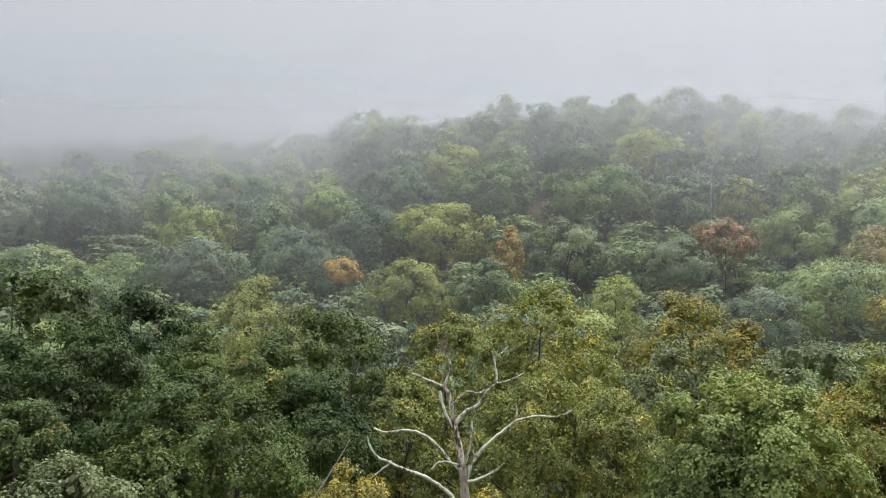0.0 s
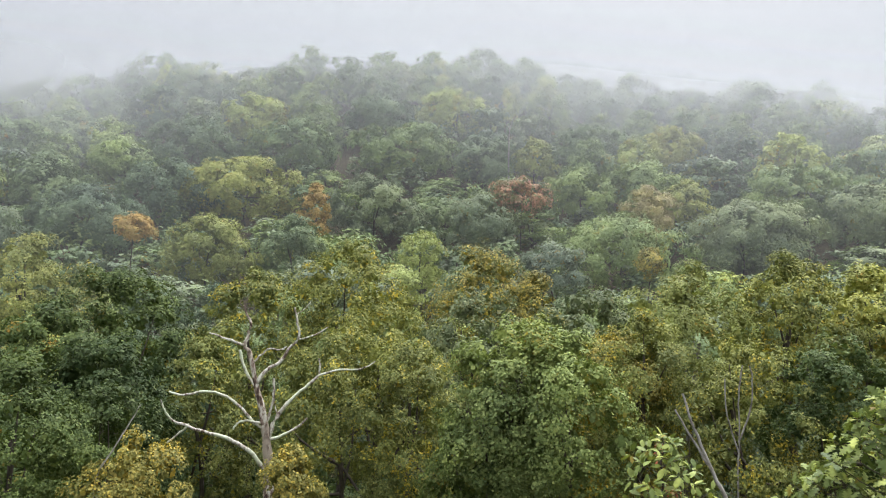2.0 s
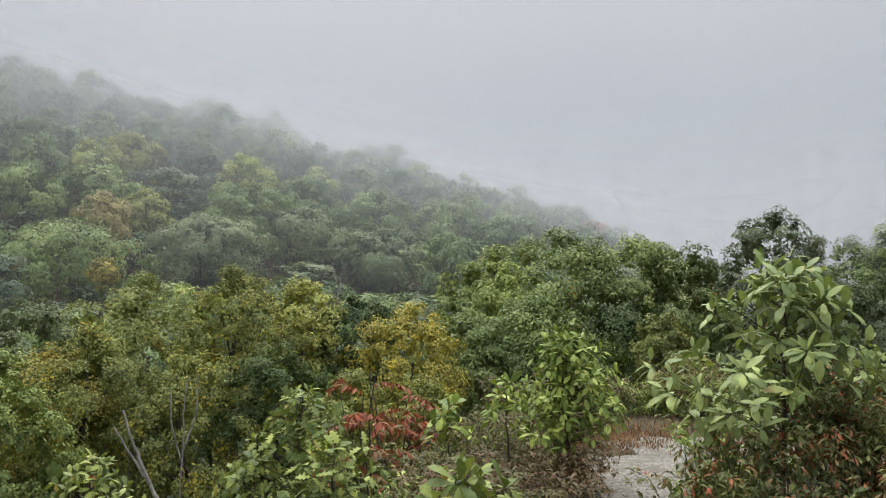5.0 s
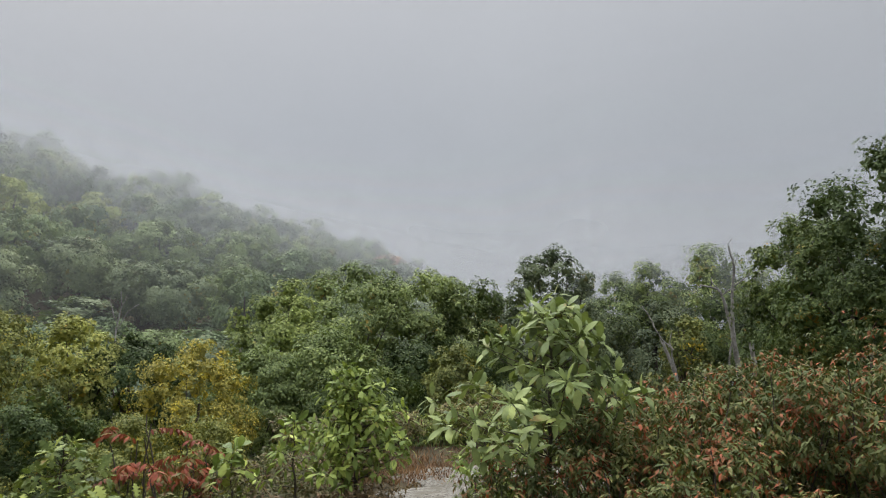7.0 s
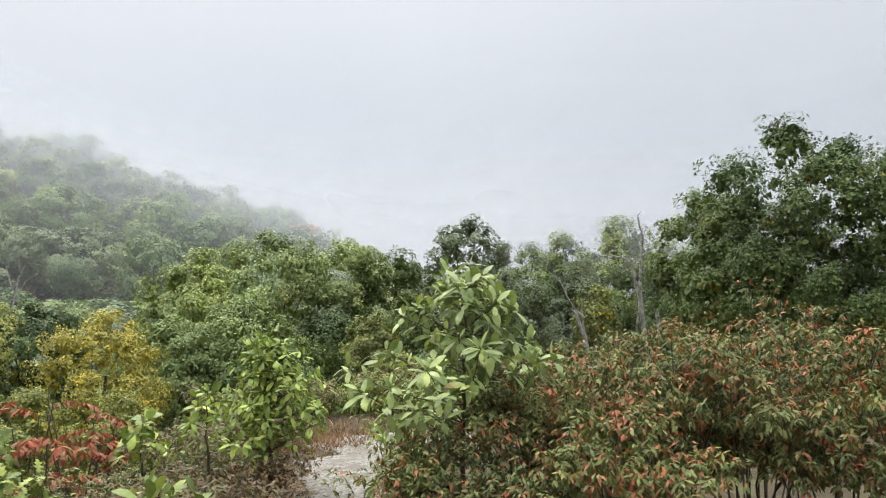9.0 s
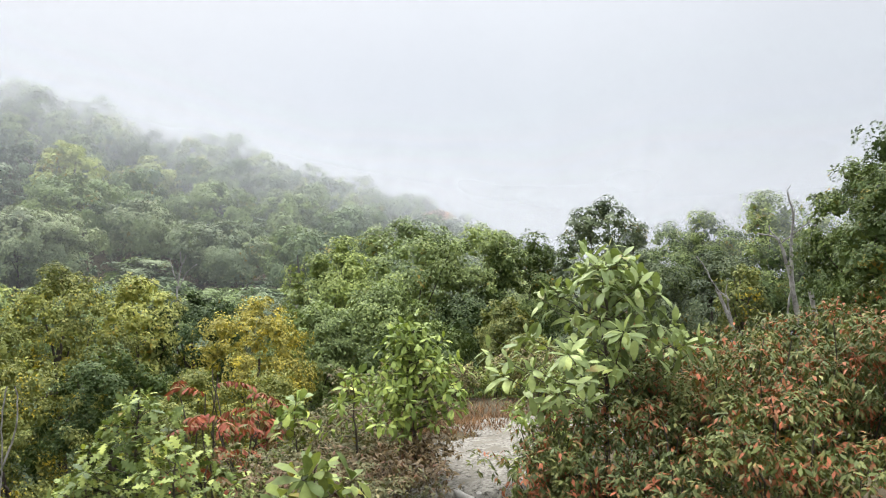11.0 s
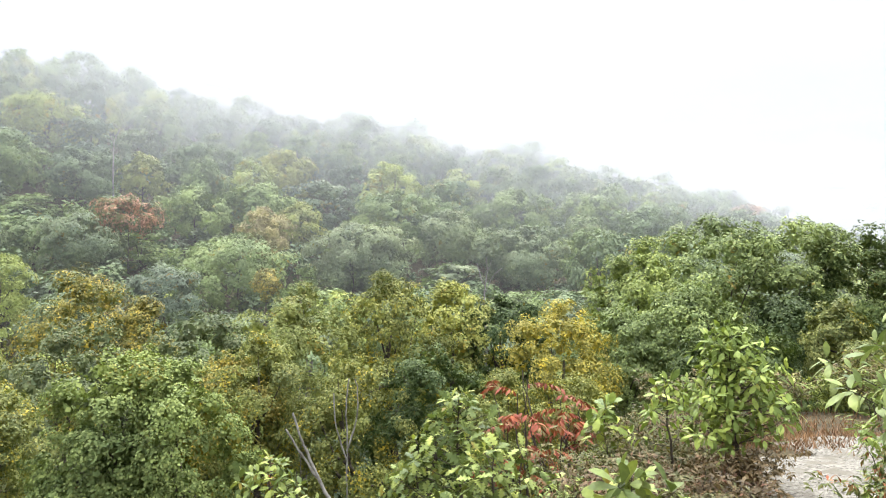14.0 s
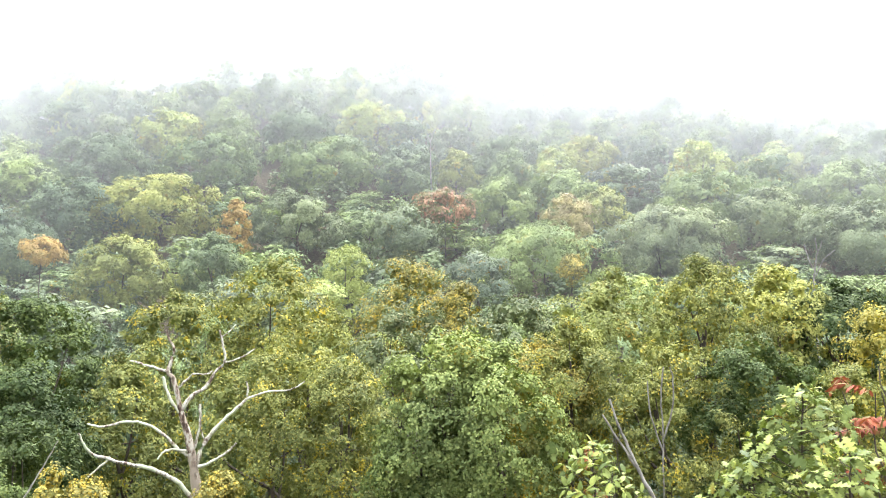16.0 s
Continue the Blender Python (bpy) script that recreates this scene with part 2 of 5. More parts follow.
M_BARK = surface("bark", [(0.3, (0.045, 0.036, 0.028)), (0.7, (0.13, 0.11, 0.09))], 14, 0.9, 0.6, stretch=(1, 1, 0.25))
M_GREYBARK = surface("pale_grey_bark", [(0.3, (0.16, 0.15, 0.13)), (0.7, (0.34, 0.33, 0.30))], 12, 0.9, 0.5, stretch=(1, 1, 0.3))
M_DEAD = surface("weathered_dead_wood", [(0.38, (0.12, 0.085, 0.065)), (0.46, (0.32, 0.27, 0.22)), (0.54, (0.62, 0.61, 0.53))], 15.0, 0.85, 0.7, 40, (1, 1, 0.5), (0.59, 0.64, 0.47))
M_DEADBARK = surface("peeling_dead_bark", [(0.42, (0.075, 0.050, 0.040)), (0.50, (0.29, 0.215, 0.165)), (0.58, (0.60, 0.57, 0.49))], 13.0, 0.88, 0.9, 40, (1, 1, 0.4), (0.40, 0.335, 0.27))
M_DEADFAR = surface("bleached_dead_wood", [(0.36, (0.15, 0.138, 0.12)), (0.62, (0.36, 0.345, 0.315))], 6.0, 0.85, 0.4)
M_BLEACHED = surface("bleached_branch_wood", [(0.3, (0.24, 0.225, 0.20)), (0.7, (0.40, 0.385, 0.35))], 6.0, 0.85, 0.5)
M_ROCK = surface("pale_lichened_granite", [(0.38, (0.050, 0.045, 0.037)), (0.46, (0.165, 0.153, 0.129)), (0.60, (0.275, 0.259, 0.222))], 26.0, 0.9, 0.55, 34, (1, 1, 1), (0.15, 0.135, 0.108))
M_GROUND = surface("leaf_litter_ground", [(0.3, (0.035, 0.028, 0.016)), (0.55, (0.075, 0.058, 0.030)), (0.75, (0.09, 0.10, 0.035))], 3.0, 0.95, 0.5, 18)


def fog_material(name, thick, low, high, scale, drop):
    """A bank of fog: droplets that scatter the light from above and let the rest through; thicker with height and in drifts."""
    m, n, l, out = material(name)
    geo = n.new("ShaderNodeNewGeometry")
    sep = n.new("ShaderNodeSeparateXYZ")
    l.new(geo.outputs["Position"], sep.inputs[0])
    rise = n.new("ShaderNodeMapRange")
    rise.interpolation_type = "SMOOTHSTEP"
    rise.inputs["From Min"].default_value, rise.inputs["From Max"].default_value = low, high
    bear = math_node(n, l, "ARCTAN2", sep.outputs["X"], sep.outputs["Y"])
    banks = n.new("ShaderNodeMapRange")
    banks.inputs["From Min"].default_value, banks.inputs["From Max"].default_value = radians(-60), radians(120)
    l.new(bear, banks.inputs[0])
    sink = ramp(n, [((b + 60) / 180, (v, v, v)) for b, v in ((-60, 0.8), (-30, 0.6), (-14, 0.25), (0, 0.0), (24, 0.0), (34, 0.3), (46, 0.8), (60, 1.0), (76, 0.7), (90, 0.1))])
    l.new(banks.outputs[0], sink.inputs[0])
    l.new(math_node(n, l, "ADD", sep.outputs["Z"], math_node(n, l, "MULTIPLY", sink.outputs[0], drop)), rise.inputs[0])
    dens = ramp(n, [(0.0, (1, 1, 1)), (0.17, (1, 1, 1)), (0.28, (0.85, 0.85, 0.85)), (0.34, (0.6, 0.6, 0.6)), (0.39, (0.5, 0.5, 0.5)), (0.46, (0.55, 0.55, 0.55)), (0.51, (0.72, 0.72, 0.72)), (0.57, (0.74, 0.74, 0.74)), (0.66, (0.62, 0.62, 0.62)), (0.71, (1.0, 1.0, 1.0)), (0.79, (2.6, 2.6, 2.6)), (1.0, (3.2, 3.2, 3.2))])
    l.new(banks.outputs[0], dens.inputs[0])
    dr = noise_node(n, l, scale, 2.0, geo.outputs["Position"], 0.5)
    drift = n.new("ShaderNodeMapRange")
    drift.interpolation_type = "SMOOTHERSTEP"
    drift.inputs["From Min"].default_value, drift.inputs["From Max"].default_value = 0.25, 0.75
    drift.inputs["To Min"].default_value, drift.inputs["To Max"].default_value = 0.65, 1.25
    l.new(dr.outputs[0], drift.inputs[0])
    a = math_node(n, l, "MULTIPLY", math_node(n, l, "MULTIPLY", rise.outputs[0], dens.outputs[0]), drift.outputs[0])
    lid = ramp(n, [((b + 60) / 180, (v / 60, v / 60, v / 60)) for b, v in ((-60, 26), (-30, 29), (-14, 35), (0, 43), (24, 44), (36, 38), (48, 31), (62, 23), (76, 14), (110, 14))])
    l.new(banks.outputs[0], lid.inputs[0])
    thin_out = n.new("ShaderNodeMapRange")
    thin_out.interpolation_type = "SMOOTHERSTEP"
    thin_out.inputs["From Max"].default_value = 13.0
    thin_out.inputs["To Min"].default_value, thin_out.inputs["To Max"].default_value = 1.0, 0.0
    l.new(math_node(n, l, "SUBTRACT", sep.outputs["Z"], math_node(n, l, "MULTIPLY", lid.outputs[0], 60.0)), thin_out.inputs[0])
    a = math_node(n, l, "MULTIPLY", a, thick, True)
    a = math_node(n, l, "MULTIPLY", a, thin_out.outputs[0])
    up, down = n.new("ShaderNodeCombineXYZ"), n.new("ShaderNodeCombineXYZ")
    up.inputs[2].default_value, down.inputs[2].default_value = 1.0, -1.0
    d, t = n.new("ShaderNodeBsdfDiffuse"), n.new("ShaderNodeBsdfTranslucent")
    for node, v in ((d, up), (t, down)):
        node.inputs["Color"].default_value = (*FOG_ALBEDO, 1)
        l.new(v.outputs[0], node.inputs["Normal"])
    both = n.new("ShaderNodeAddShader")
    l.new(d.outputs[0], both.inputs[0])
    l.new(t.outputs[0], both.inputs[1])
    clear = n.new("ShaderNodeBsdfTransparent")
    mx = n.new("ShaderNodeMixShader")
    l.new(a, mx.inputs[0])
    l.new(clear.outputs[0], mx.inputs[1])
    l.new(both.outputs[0], mx.inputs[2])
    l.new(mx.outputs[0], out.inputs[0])
    return m


FOG_ALBEDO = (0.340, 0.353, 0.371)


# ---- mesh helpers ----
def np_mesh(name, V, F, mat, smooth=False):
    V, F = np.asarray(V, dtype=np.float32), np.asarray(F, dtype=np.int32)
    me = bpy.data.meshes.new(name)
    m, k = F.shape
    me.vertices.add(len(V))
    me.vertices.foreach_set("co", V.ravel())
    me.loops.add(m * k)
    me.loops.foreach_set("vertex_index", F.ravel())
    me.polygons.add(m)
    me.polygons.foreach_set("loop_start", np.arange(0, m * k, k, dtype=np.int32))
    if smooth:
        me.polygons.foreach_set("use_smooth", np.ones(m, dtype=bool))
    me.update(calc_edges=True)
    me.materials.append(mat)
    return me


def part(name, me, parent, label=""):
    ob = new(name, me)
    ob.parent = parent
    return tagged(ob, label) if label else ob


def thing(name, place, label, category, group="", kind=""):
    ob = new(name)
    ob.empty_display_size = 0.2
    ob.location = place
    return tagged(ob, label, category, group, kind)


def unit(v):
    return v / np.maximum(np.linalg.norm(v, axis=-1, keepdims=True), 1e-9)


KITE = (np.array([(0, 0, 0), (0.45, -0.5, 0.10), (1, 0, -0.06), (0.45, 0.5, 0.10)]), np.array([(0, 1, 2, 3)]))

TRI = (np.array([(0, 0.05, 0), (0.62, -0.52, 0.05), (1, 0.42, -0.05)]), np.array([(0, 1, 2)]))


def half_leaf(rows):
    """A leaf folded along its midrib, from (along, half width) rows; triangles."""
    v, f = [(0, 0, 0)], []
    for t, w in rows:
        k = len(v)
        v += [(t, 0, -0.10 * t * t), (t, -w, 0.16 * w - 0.16 * t * t), (t, w, 0.16 * w - 0.16 * t * t)]
        if k == 1:
            f += [(0, 2, 1), (0, 1, 3)]
        else:
            p = k - 3
            f += [(p, p + 1, k + 1), (p, k + 1, k), (p, k + 2, p + 2), (p, k, k + 2)]
    k = len(v)
    v.append((1, 0, -0.2))
    f += [(k - 3, k - 2, k), (k - 3, k, k - 1)]
    return np.array(v), np.array(f)


OBOVATE = half_leaf([(0.28, 0.13), (0.62, 0.27), (0.86, 0.20)])
ELLIPTIC = half_leaf([(0.08, 0.02), (0.25, 0.15), (0.50, 0.22), (0.72, 0.19), (0.90, 0.08)])
SIMPLE = half_leaf([(0.52, 0.21)])
LANCE = half_leaf([(0.25, 0.16), (0.55, 0.22), (0.82, 0.13)])
LOBED = half_leaf([(0.10, 0.03), (0.22, 0.24), (0.32, 0.08), (0.48, 0.36), (0.58, 0.10), (0.72, 0.30), (0.82, 0.09), (0.90, 0.14)])


def leaf_frames(D, N):
    D = unit(D)
    S = unit(np.cross(N, D))
    return D, S, np.cross(D, S)


def leaves(shape, P, D, N, size, width):
    """Vertices and faces of one leaf at each place P, along D, facing N."""
    tv, tf = shape
    D, S, U = leaf_frames(D, N)
    size = np.asarray(size).reshape(-1, 1, 1)
    V = P[:, None] + size * (tv[None, :, 0:1] * D[:, None] + width * tv[None, :, 1:2] * S[:, None] + tv[None, :, 2:3] * U[:, None])
    F = tf[None] + (np.arange(len(P)) * len(tv))[:, None, None]
    return V.reshape(-1, 3), F.reshape(-1, tf.shape[1])


def tube(path, radii, sides=6, rng=None, rough=0.0):
    """A tapered, knotty limb along a path; quads, closed at the tip by taper."""
    path, radii = np.asarray(path, float), np.asarray(radii, float)
    d = unit(np.gradient(path, axis=0))
    ref = np.where(np.abs(d[:, 2:3]) < 0.9, np.array([[0, 0, 1.0]]), np.array([[1.0, 0, 0]]))
    a = unit(np.cross(d, ref))
    b = np.cross(d, a)
    th = np.linspace(0, 2 * np.pi, sides, endpoint=False)
    r = radii[:, None] * np.ones((1, sides))
    if rng is not None and rough:
        r = r * rng.uniform(1 - rough, 1 + rough, r.shape)
    V = path[:, None] + r[..., None] * (np.cos(th)[None, :, None] * a[:, None] + np.sin(th)[None, :, None] * b[:, None])
    n = len(path)
    F = [(i * sides + j, i * sides + (j + 1) % sides, (i + 1) * sides + (j + 1) % sides, (i + 1) * sides + j) for i in range(n - 1) for j in range(sides)]
    return V.reshape(-1, 3), np.array(F)


def joined(pieces):
    V, F, k = [], [], 0
    for v, f in pieces:
        V.append(v)
        F.append(f + k)
        k += len(v)
    return np.concatenate(V), np.concatenate(F)


def smooth_path(points, steps=4, rng=None, wobble=0.0):
    """Catmull-Rom through the points."""
    p = np.asarray(points, float)
    p = np.vstack([2 * p[0] - p[1], p, 2 * p[-1] - p[-2]])
    out = []
    for i in range(1, len(p) - 2):
        for s in range(steps):
            t = s / steps
            out.append(0.5 * (2 * p[i] + (p[i + 1] - p[i - 1]) * t + (2 * p[i - 1] - 5 * p[i] + 4 * p[i + 1] - p[i + 2]) * t * t + (3 * p[i] - p[i - 1] - 3 * p[i + 1] + p[i + 2]) * t ** 3))
    out = np.array(out + [p[-2]])
    if rng is not None and wobble:
        out[1:] += rng.normal(0, wobble, out[1:].shape)
    return out


# ---- the lie of the land ----
def step(a, b, x):
    t = np.clip((np.asarray(x, float) - a) / (b - a), 0, 1)
    return t * t * (3 - 2 * t)


RIDGE_BEARING = [-180, -60, -31, -21.4, -16.8, -11.6, -6.2, -0.8, 4.5, 10, 18, 21.5, 26, 31, 34.5, 38.7, 43, 47, 51, 55.6, 60.8, 66, 72, 80, 95, 180]
RIDGE_RISE = [-6, 7, 10.6, 12.6, 12.7, 13.4, 15.2, 15.4, 16.6, 16.7, 17.0, 16.3, 15.6, 15.1, 14.2, 14.1, 13.2, 11.7, 11.5, 10.2, 8.9, 7.2, 5.0, 2.0, -2.0, -6]
CREST = 150.0


def canopy(bearing, d):
    """Height of the tree tops on the hill opposite."""
    crest = EYE + CREST * np.tan(np.radians(np.interp(bearing, RIDGE_BEARING, RIDGE_RISE)))
    s = np.clip((np.asarray(d, float) - 34) / (CREST - 34), 0, 1)
    over = np.clip((np.asarray(d, float) - CREST) / 200, 0, 1)
    foot = -2.0 + 2.5 * step(55, 85, bearing)
    return foot + (crest - foot) * s ** 1.55 - over * 25


def land(x, y):
    d = np.hypot(x, y)
    b = np.degrees(np.arctan2(x, y))
    cliff = step(64, 42, b) * step(-170, -110, b)
    near = -cliff * 8.5 * step(2.5, 22, d) - (1 - cliff) * 4.0 * step(10.5, 26, d)
    hill = canopy(b, d) - 8.5
    w = step(24, 44, d)
    bumps = 0.05 * np.sin(x * 1.3 + 0.4) * np.cos(y * 1.1) * step(1.5, 4, d) + 0.5 * np.sin(x * 0.09) * np.sin(y * 0.11 + 1) * step(15, 40, d)
    return near * (1 - w) + hill * w + bumps


def spot(bearing, dist):
    a = radians(bearing)
    return dist * math.sin(a), dist * math.cos(a)


def ground_point(bearing, dist):
    x, y = spot(bearing, dist)
    return Vector((x, y, float(land(x, y))))


def build_ground():
    rad = np.concatenate([np.linspace(0.01, 12, 40), np.linspace(12.5, 60, 50), np.linspace(62, 220, 60), np.geomspace(230, 4000, 20)])
    ang = np.linspace(-np.pi, np.pi, 181)[:-1]
    R, A = np.meshgrid(rad, ang, indexing="ij")
    X, Y = R * np.sin(A), R * np.cos(A)
    Z = land(X, Y)
    V = np.stack([X, Y, Z], -1).reshape(-1, 3)
    n, k = len(rad), len(ang)
    i, j = np.meshgrid(np.arange(n - 1), np.arange(k), indexing="ij")
    q = np.stack([i * k + j, i * k + (j + 1) % k, (i + 1) * k + (j + 1) % k, (i + 1) * k + j], -1).reshape(-1, 4)
    tagged(new("ground", np_mesh("ground", V, q[:, ::-1], M_GROUND, True)), "dark leaf-littered soil falling into a wooded valley", "ground", kind="structure")


build_ground()


def build_fog(dist, thick, low, high, scale):
    ang = np.radians(np.linspace(-75, 140, 87))
    z = np.linspace(-14, 110, 13)
    A, Z = np.meshgrid(ang, z, indexing="ij")
    D = dist + 5 * np.sin(A * 5 + dist) + (Z - 20) * 0.12
    V = np.stack([D * np.sin(A), D * np.cos(A), Z], -1).reshape(-1, 3)
    n, k = len(ang), len(z)
    i, j = np.meshgrid(np.arange(n - 1), np.arange(k - 1), indexing="ij")
    q = np.stack([i * k + j, (i + 1) * k + j, (i + 1) * k + j + 1, i * k + j + 1], -1).reshape(-1, 4)
    ob = new("fog_bank", np_mesh("fog_bank", V, q, fog_material("fog", thick, low, high, scale, 18 * max(0.0, min(1.0, (dist - 80) / 50))), True))
    tagged(ob, "thin drifting white fog over the wooded hillside", "fog", kind="structure")


for dist, thick, low, high, scale in ((38, 0.07, -8, 6, 0.05), (60, 0.07, -8, 12, 0.03), (82, 0.10, -2, 20, 0.026), (104, 0.17, 4, 30, 0.024), (117, 0.25, 8, 36, 0.022), (129, 0.34, 12, 40, 0.021), (141, 0.43, 14, 44, 0.02), (152, 0.50, 14, 44, 0.02), (172, 9.0, -16, 6, 0.02)):
    build_fog(dist, thick, low, high, scale)


# ---- trees ----
def crown_leaves(rng, rx, rz, leaf, n, boughs, size, shape=KITE, flat=0.7, hang=0.3, ruffle=0.3, m=20, sprays=8, skirt=0.5):
    """Boughs set round an uneven crown of half width rx and half height rz, each a dome of leafy sprays over shaded inner leaves."""
    i = np.arange(boughs)
    z = np.clip(1 - 1.8 * (i + 0.5) / boughs + rng.normal(0, 0.08, boughs), -0.9, 1.0)
    a = 2.399 * i + rng.normal(0, 0.5, boughs)
    ring = np.where(z > 0, np.sqrt(np.clip(1 - np.abs(z) ** 2.3, 0, 1)), 1 - skirt * z * z)
    lump = 1 + 0.13 * np.sin(2 * a + rng.uniform(0, 6.28) + 2 * z) + 0.10 * np.sin(3 * a + rng.uniform(0, 6.28) - 3 * z)
    ring = ring * lump * rng.uniform(0.75, 1.07, boughs) * np.where(rng.random(boughs) < 0.22, 0.5, 1.0)
    br = size * rng.uniform(0.65, 1.45, boughs)
    C = np.stack([ring * np.cos(a) * (rx - 0.8 * size), ring * np.sin(a) * (rx - 0.8 * size), z * (rz - 0.6 * size) * rng.uniform(0.86, 1.06, boughs)], -1)
    up = np.array([0, 0, 1.0])
    out = unit(C / np.array([rx, rx, rz]) + 1e-6)
    axis = unit(out * 0.8 + up * 0.7)
    # sprays over the upper and outer side of each bough
    k = boughs * sprays
    q = rng.choice(boughs, k, p=br ** 2 / (br ** 2).sum())
    u = unit(unit(rng.normal(size=(k, 3))) * 0.9 + axis[q])
    mid = C[q] + u * (br[q] * (rng.uniform(0.72, 1.0, k) + 0.25 * (rng.random(k) < 0.15)))[:, None] * np.array([1, 1, flat])
    sr = br[q] * rng.uniform(0.2, 0.46, k)
    # leaves over each spray
    w = rng.integers(0, k, n)
    o = unit(rng.normal(size=(n, 3)))
    o = o - 0.72 * (o * u[w]).sum(1, keepdims=True) * u[w]
    far = rng.random(n) ** 0.6 * rng.uniform(0.75, 1.15, n)
    P = mid[w] + o * (sr[w] * far)[:, None] - (u[w] * 0.3 + up * (0.15 + hang)) * (sr[w] * far ** 2)[:, None]
    across = rx / max(np.quantile(np.hypot(P[:, 0], P[:, 1]), 0.975), 0.1)
    stretch = np.array([across, across, rz / max(np.quantile(P[:, 2], 0.997), 0.1)])
    N = unit(u[w] * 0.55 + out[q[w]] * 0.5 + up * 0.12 + o * 0.35 * far[:, None] + rng.normal(0, ruffle, (n, 3)))
    D = unit(o + rng.normal(0, 0.35, (n, 3)) - up * (0.1 + 0.8 * hang))
    D = D - 0.75 * (D * N).sum(1, keepdims=True) * N
    V, F = leaves(shape, P * stretch, D, N, leaf * rng.uniform(0.65, 1.3, n), 0.95)
    # shaded inner leaves that close each bough
    o = unit(rng.normal(size=(boughs * m, 3)))
    q = np.repeat(i, m)
    Q = (C[q] + o * (rng.uniform(0.05, 0.5, len(q)) * br[q])[:, None] * np.array([1, 1, flat])) * stretch
    N = unit(o * np.array([1, 1, 0.5]) + rng.normal(0, 0.4, o.shape))
    D = np.cross(N, unit(rng.normal(size=o.shape)))
    big = np.clip(br[q] * min(0.5, 1.6 / math.sqrt(m)), leaf, 2.6 * leaf)
    V2, F2 = leaves(shape, Q - unit(D) * 0.5 * big[:, None], D, N, big, 1.0)
    V, F = joined([(V, F), (V2, F2)])
    return V, F, C * stretch


def trunk_tubes(rng, base_z, rx, rz, C, r0, sides=6, limbs=6):
    """Trunk from base_z up into the crown centred on the origin, and limbs to some of the clumps."""
    lean = rng.normal(0, 0.05, 2) * abs(base_z)
    fork = -0.35 * rz
    path = smooth_path([(lean[0], lean[1], base_z), (lean[0] * 0.5, lean[1] * 0.4, (base_z + fork) * 0.55), (0, 0, fork), (rng.normal(0, 0.1) * rx, rng.normal(0, 0.1) * rx, 0.35 * rz)], 3)
    pieces = [tube(path, np.linspace(r0, r0 * 0.3, len(path)), sides)]
    for c in C[rng.permutation(len(C))[:limbs]]:
        s = path[rng.integers(len(path) // 2, len(path) - 2)]
        mid = (s + c) / 2 + np.array([0, 0, -0.08 * rz]) + rng.normal(0, 0.05 * rx, 3)
        lp = smooth_path([s, mid, c], 3)
        pieces.append(tube(lp, np.linspace(r0 * 0.38, r0 * 0.07, len(lp)), 4))
    return joined(pieces)


def broadleaf(bearing, dist, top, width, height, mat, seed, label, name="broadleaf_tree", leaf=None, bark=None, fill=1.0, flat=0.72, clump=None, most=17000, deep=True, group="trees below the lookout"):
    """A tree at that bearing and distance from the lookout whose crown reaches up to top, width across and height deep."""
    rng = np.random.default_rng(seed)
    base = ground_point(bearing, dist)
    rx, rz = width / 2, height / 2
    rx *= 1.08
    rz = max(rz, min(0.42 * (top - base.z), 1.35 * rx)) if dist < 36 else max(rz, min(0.43 * (top - base.z), 1.7 * rx)) if deep else rz
    centre = top - rz
    if centre - base.z < rz * 0.9:
        rz = max(0.4, (top - base.z) / 1.95)
        centre = top - rz
    leaf = leaf or (max(0.047, 0.0037 * dist) if dist < 36 else 0.0028 * dist if dist < 95 else 0.0033 * dist)
    shape = KITE if dist < 15 else TRI
    area = 4 * math.pi * (rx * rx + 2 * rx * rz) / 3
    n = int(min(most, max(900, fill * area * (1.25 if dist < 36 else 0.85) / (leaf * leaf * 0.42))))
    cl = clump or (min(0.75, 0.17 * rx + 0.16) if dist < 36 else min(1.5, 0.2 * rx + 0.3))
    k = int(min(110, max(14, (0.6 + 0.4 * fill) * area * 0.42 / (cl * cl))))
    birch = "birch" in name or "yellow" in name
    V, F, C = crown_leaves(rng, rx, rz, leaf * (0.85 if birch else 1.0), n, k, cl, shape, flat=flat, hang=0.5 if birch else 0.2, m=(34 if dist < 36 else 22) if fill > 0.8 else 10, ruffle=0.22 if dist > 36 else 0.42 if birch else 0.36, skirt=0.45 if birch else 0.55)
    root = thing(name, base, label, "tree", group)
    up = np.array([0, 0, centre - base.z])
    tv, tf = trunk_tubes(rng, base.z - centre - 0.25, rx, rz, C, (0.012 * (top - base.z) + 0.03) * (1.0 if deep else 0.4), limbs=6 if fill > 0.8 else 26)
    part("trunk", np_mesh("trunk", tv + up, tf, bark or M_BARK, True), root)
    part("crown", np_mesh("crown", V + up, F, mat), root)
    if deep:
        TAKEN.append((base.x, base.y, rx))
    if group == HILL and dist < 118:
        OPEN.append((bearing, math.degrees(rx / dist), dist, (top - EYE - 1.2 * rx) / dist))
    return root


HILL = "trees on the hillside opposite"
TAKEN, OPEN = [], [(20.3, 0.8, 104.0, 0.186)]
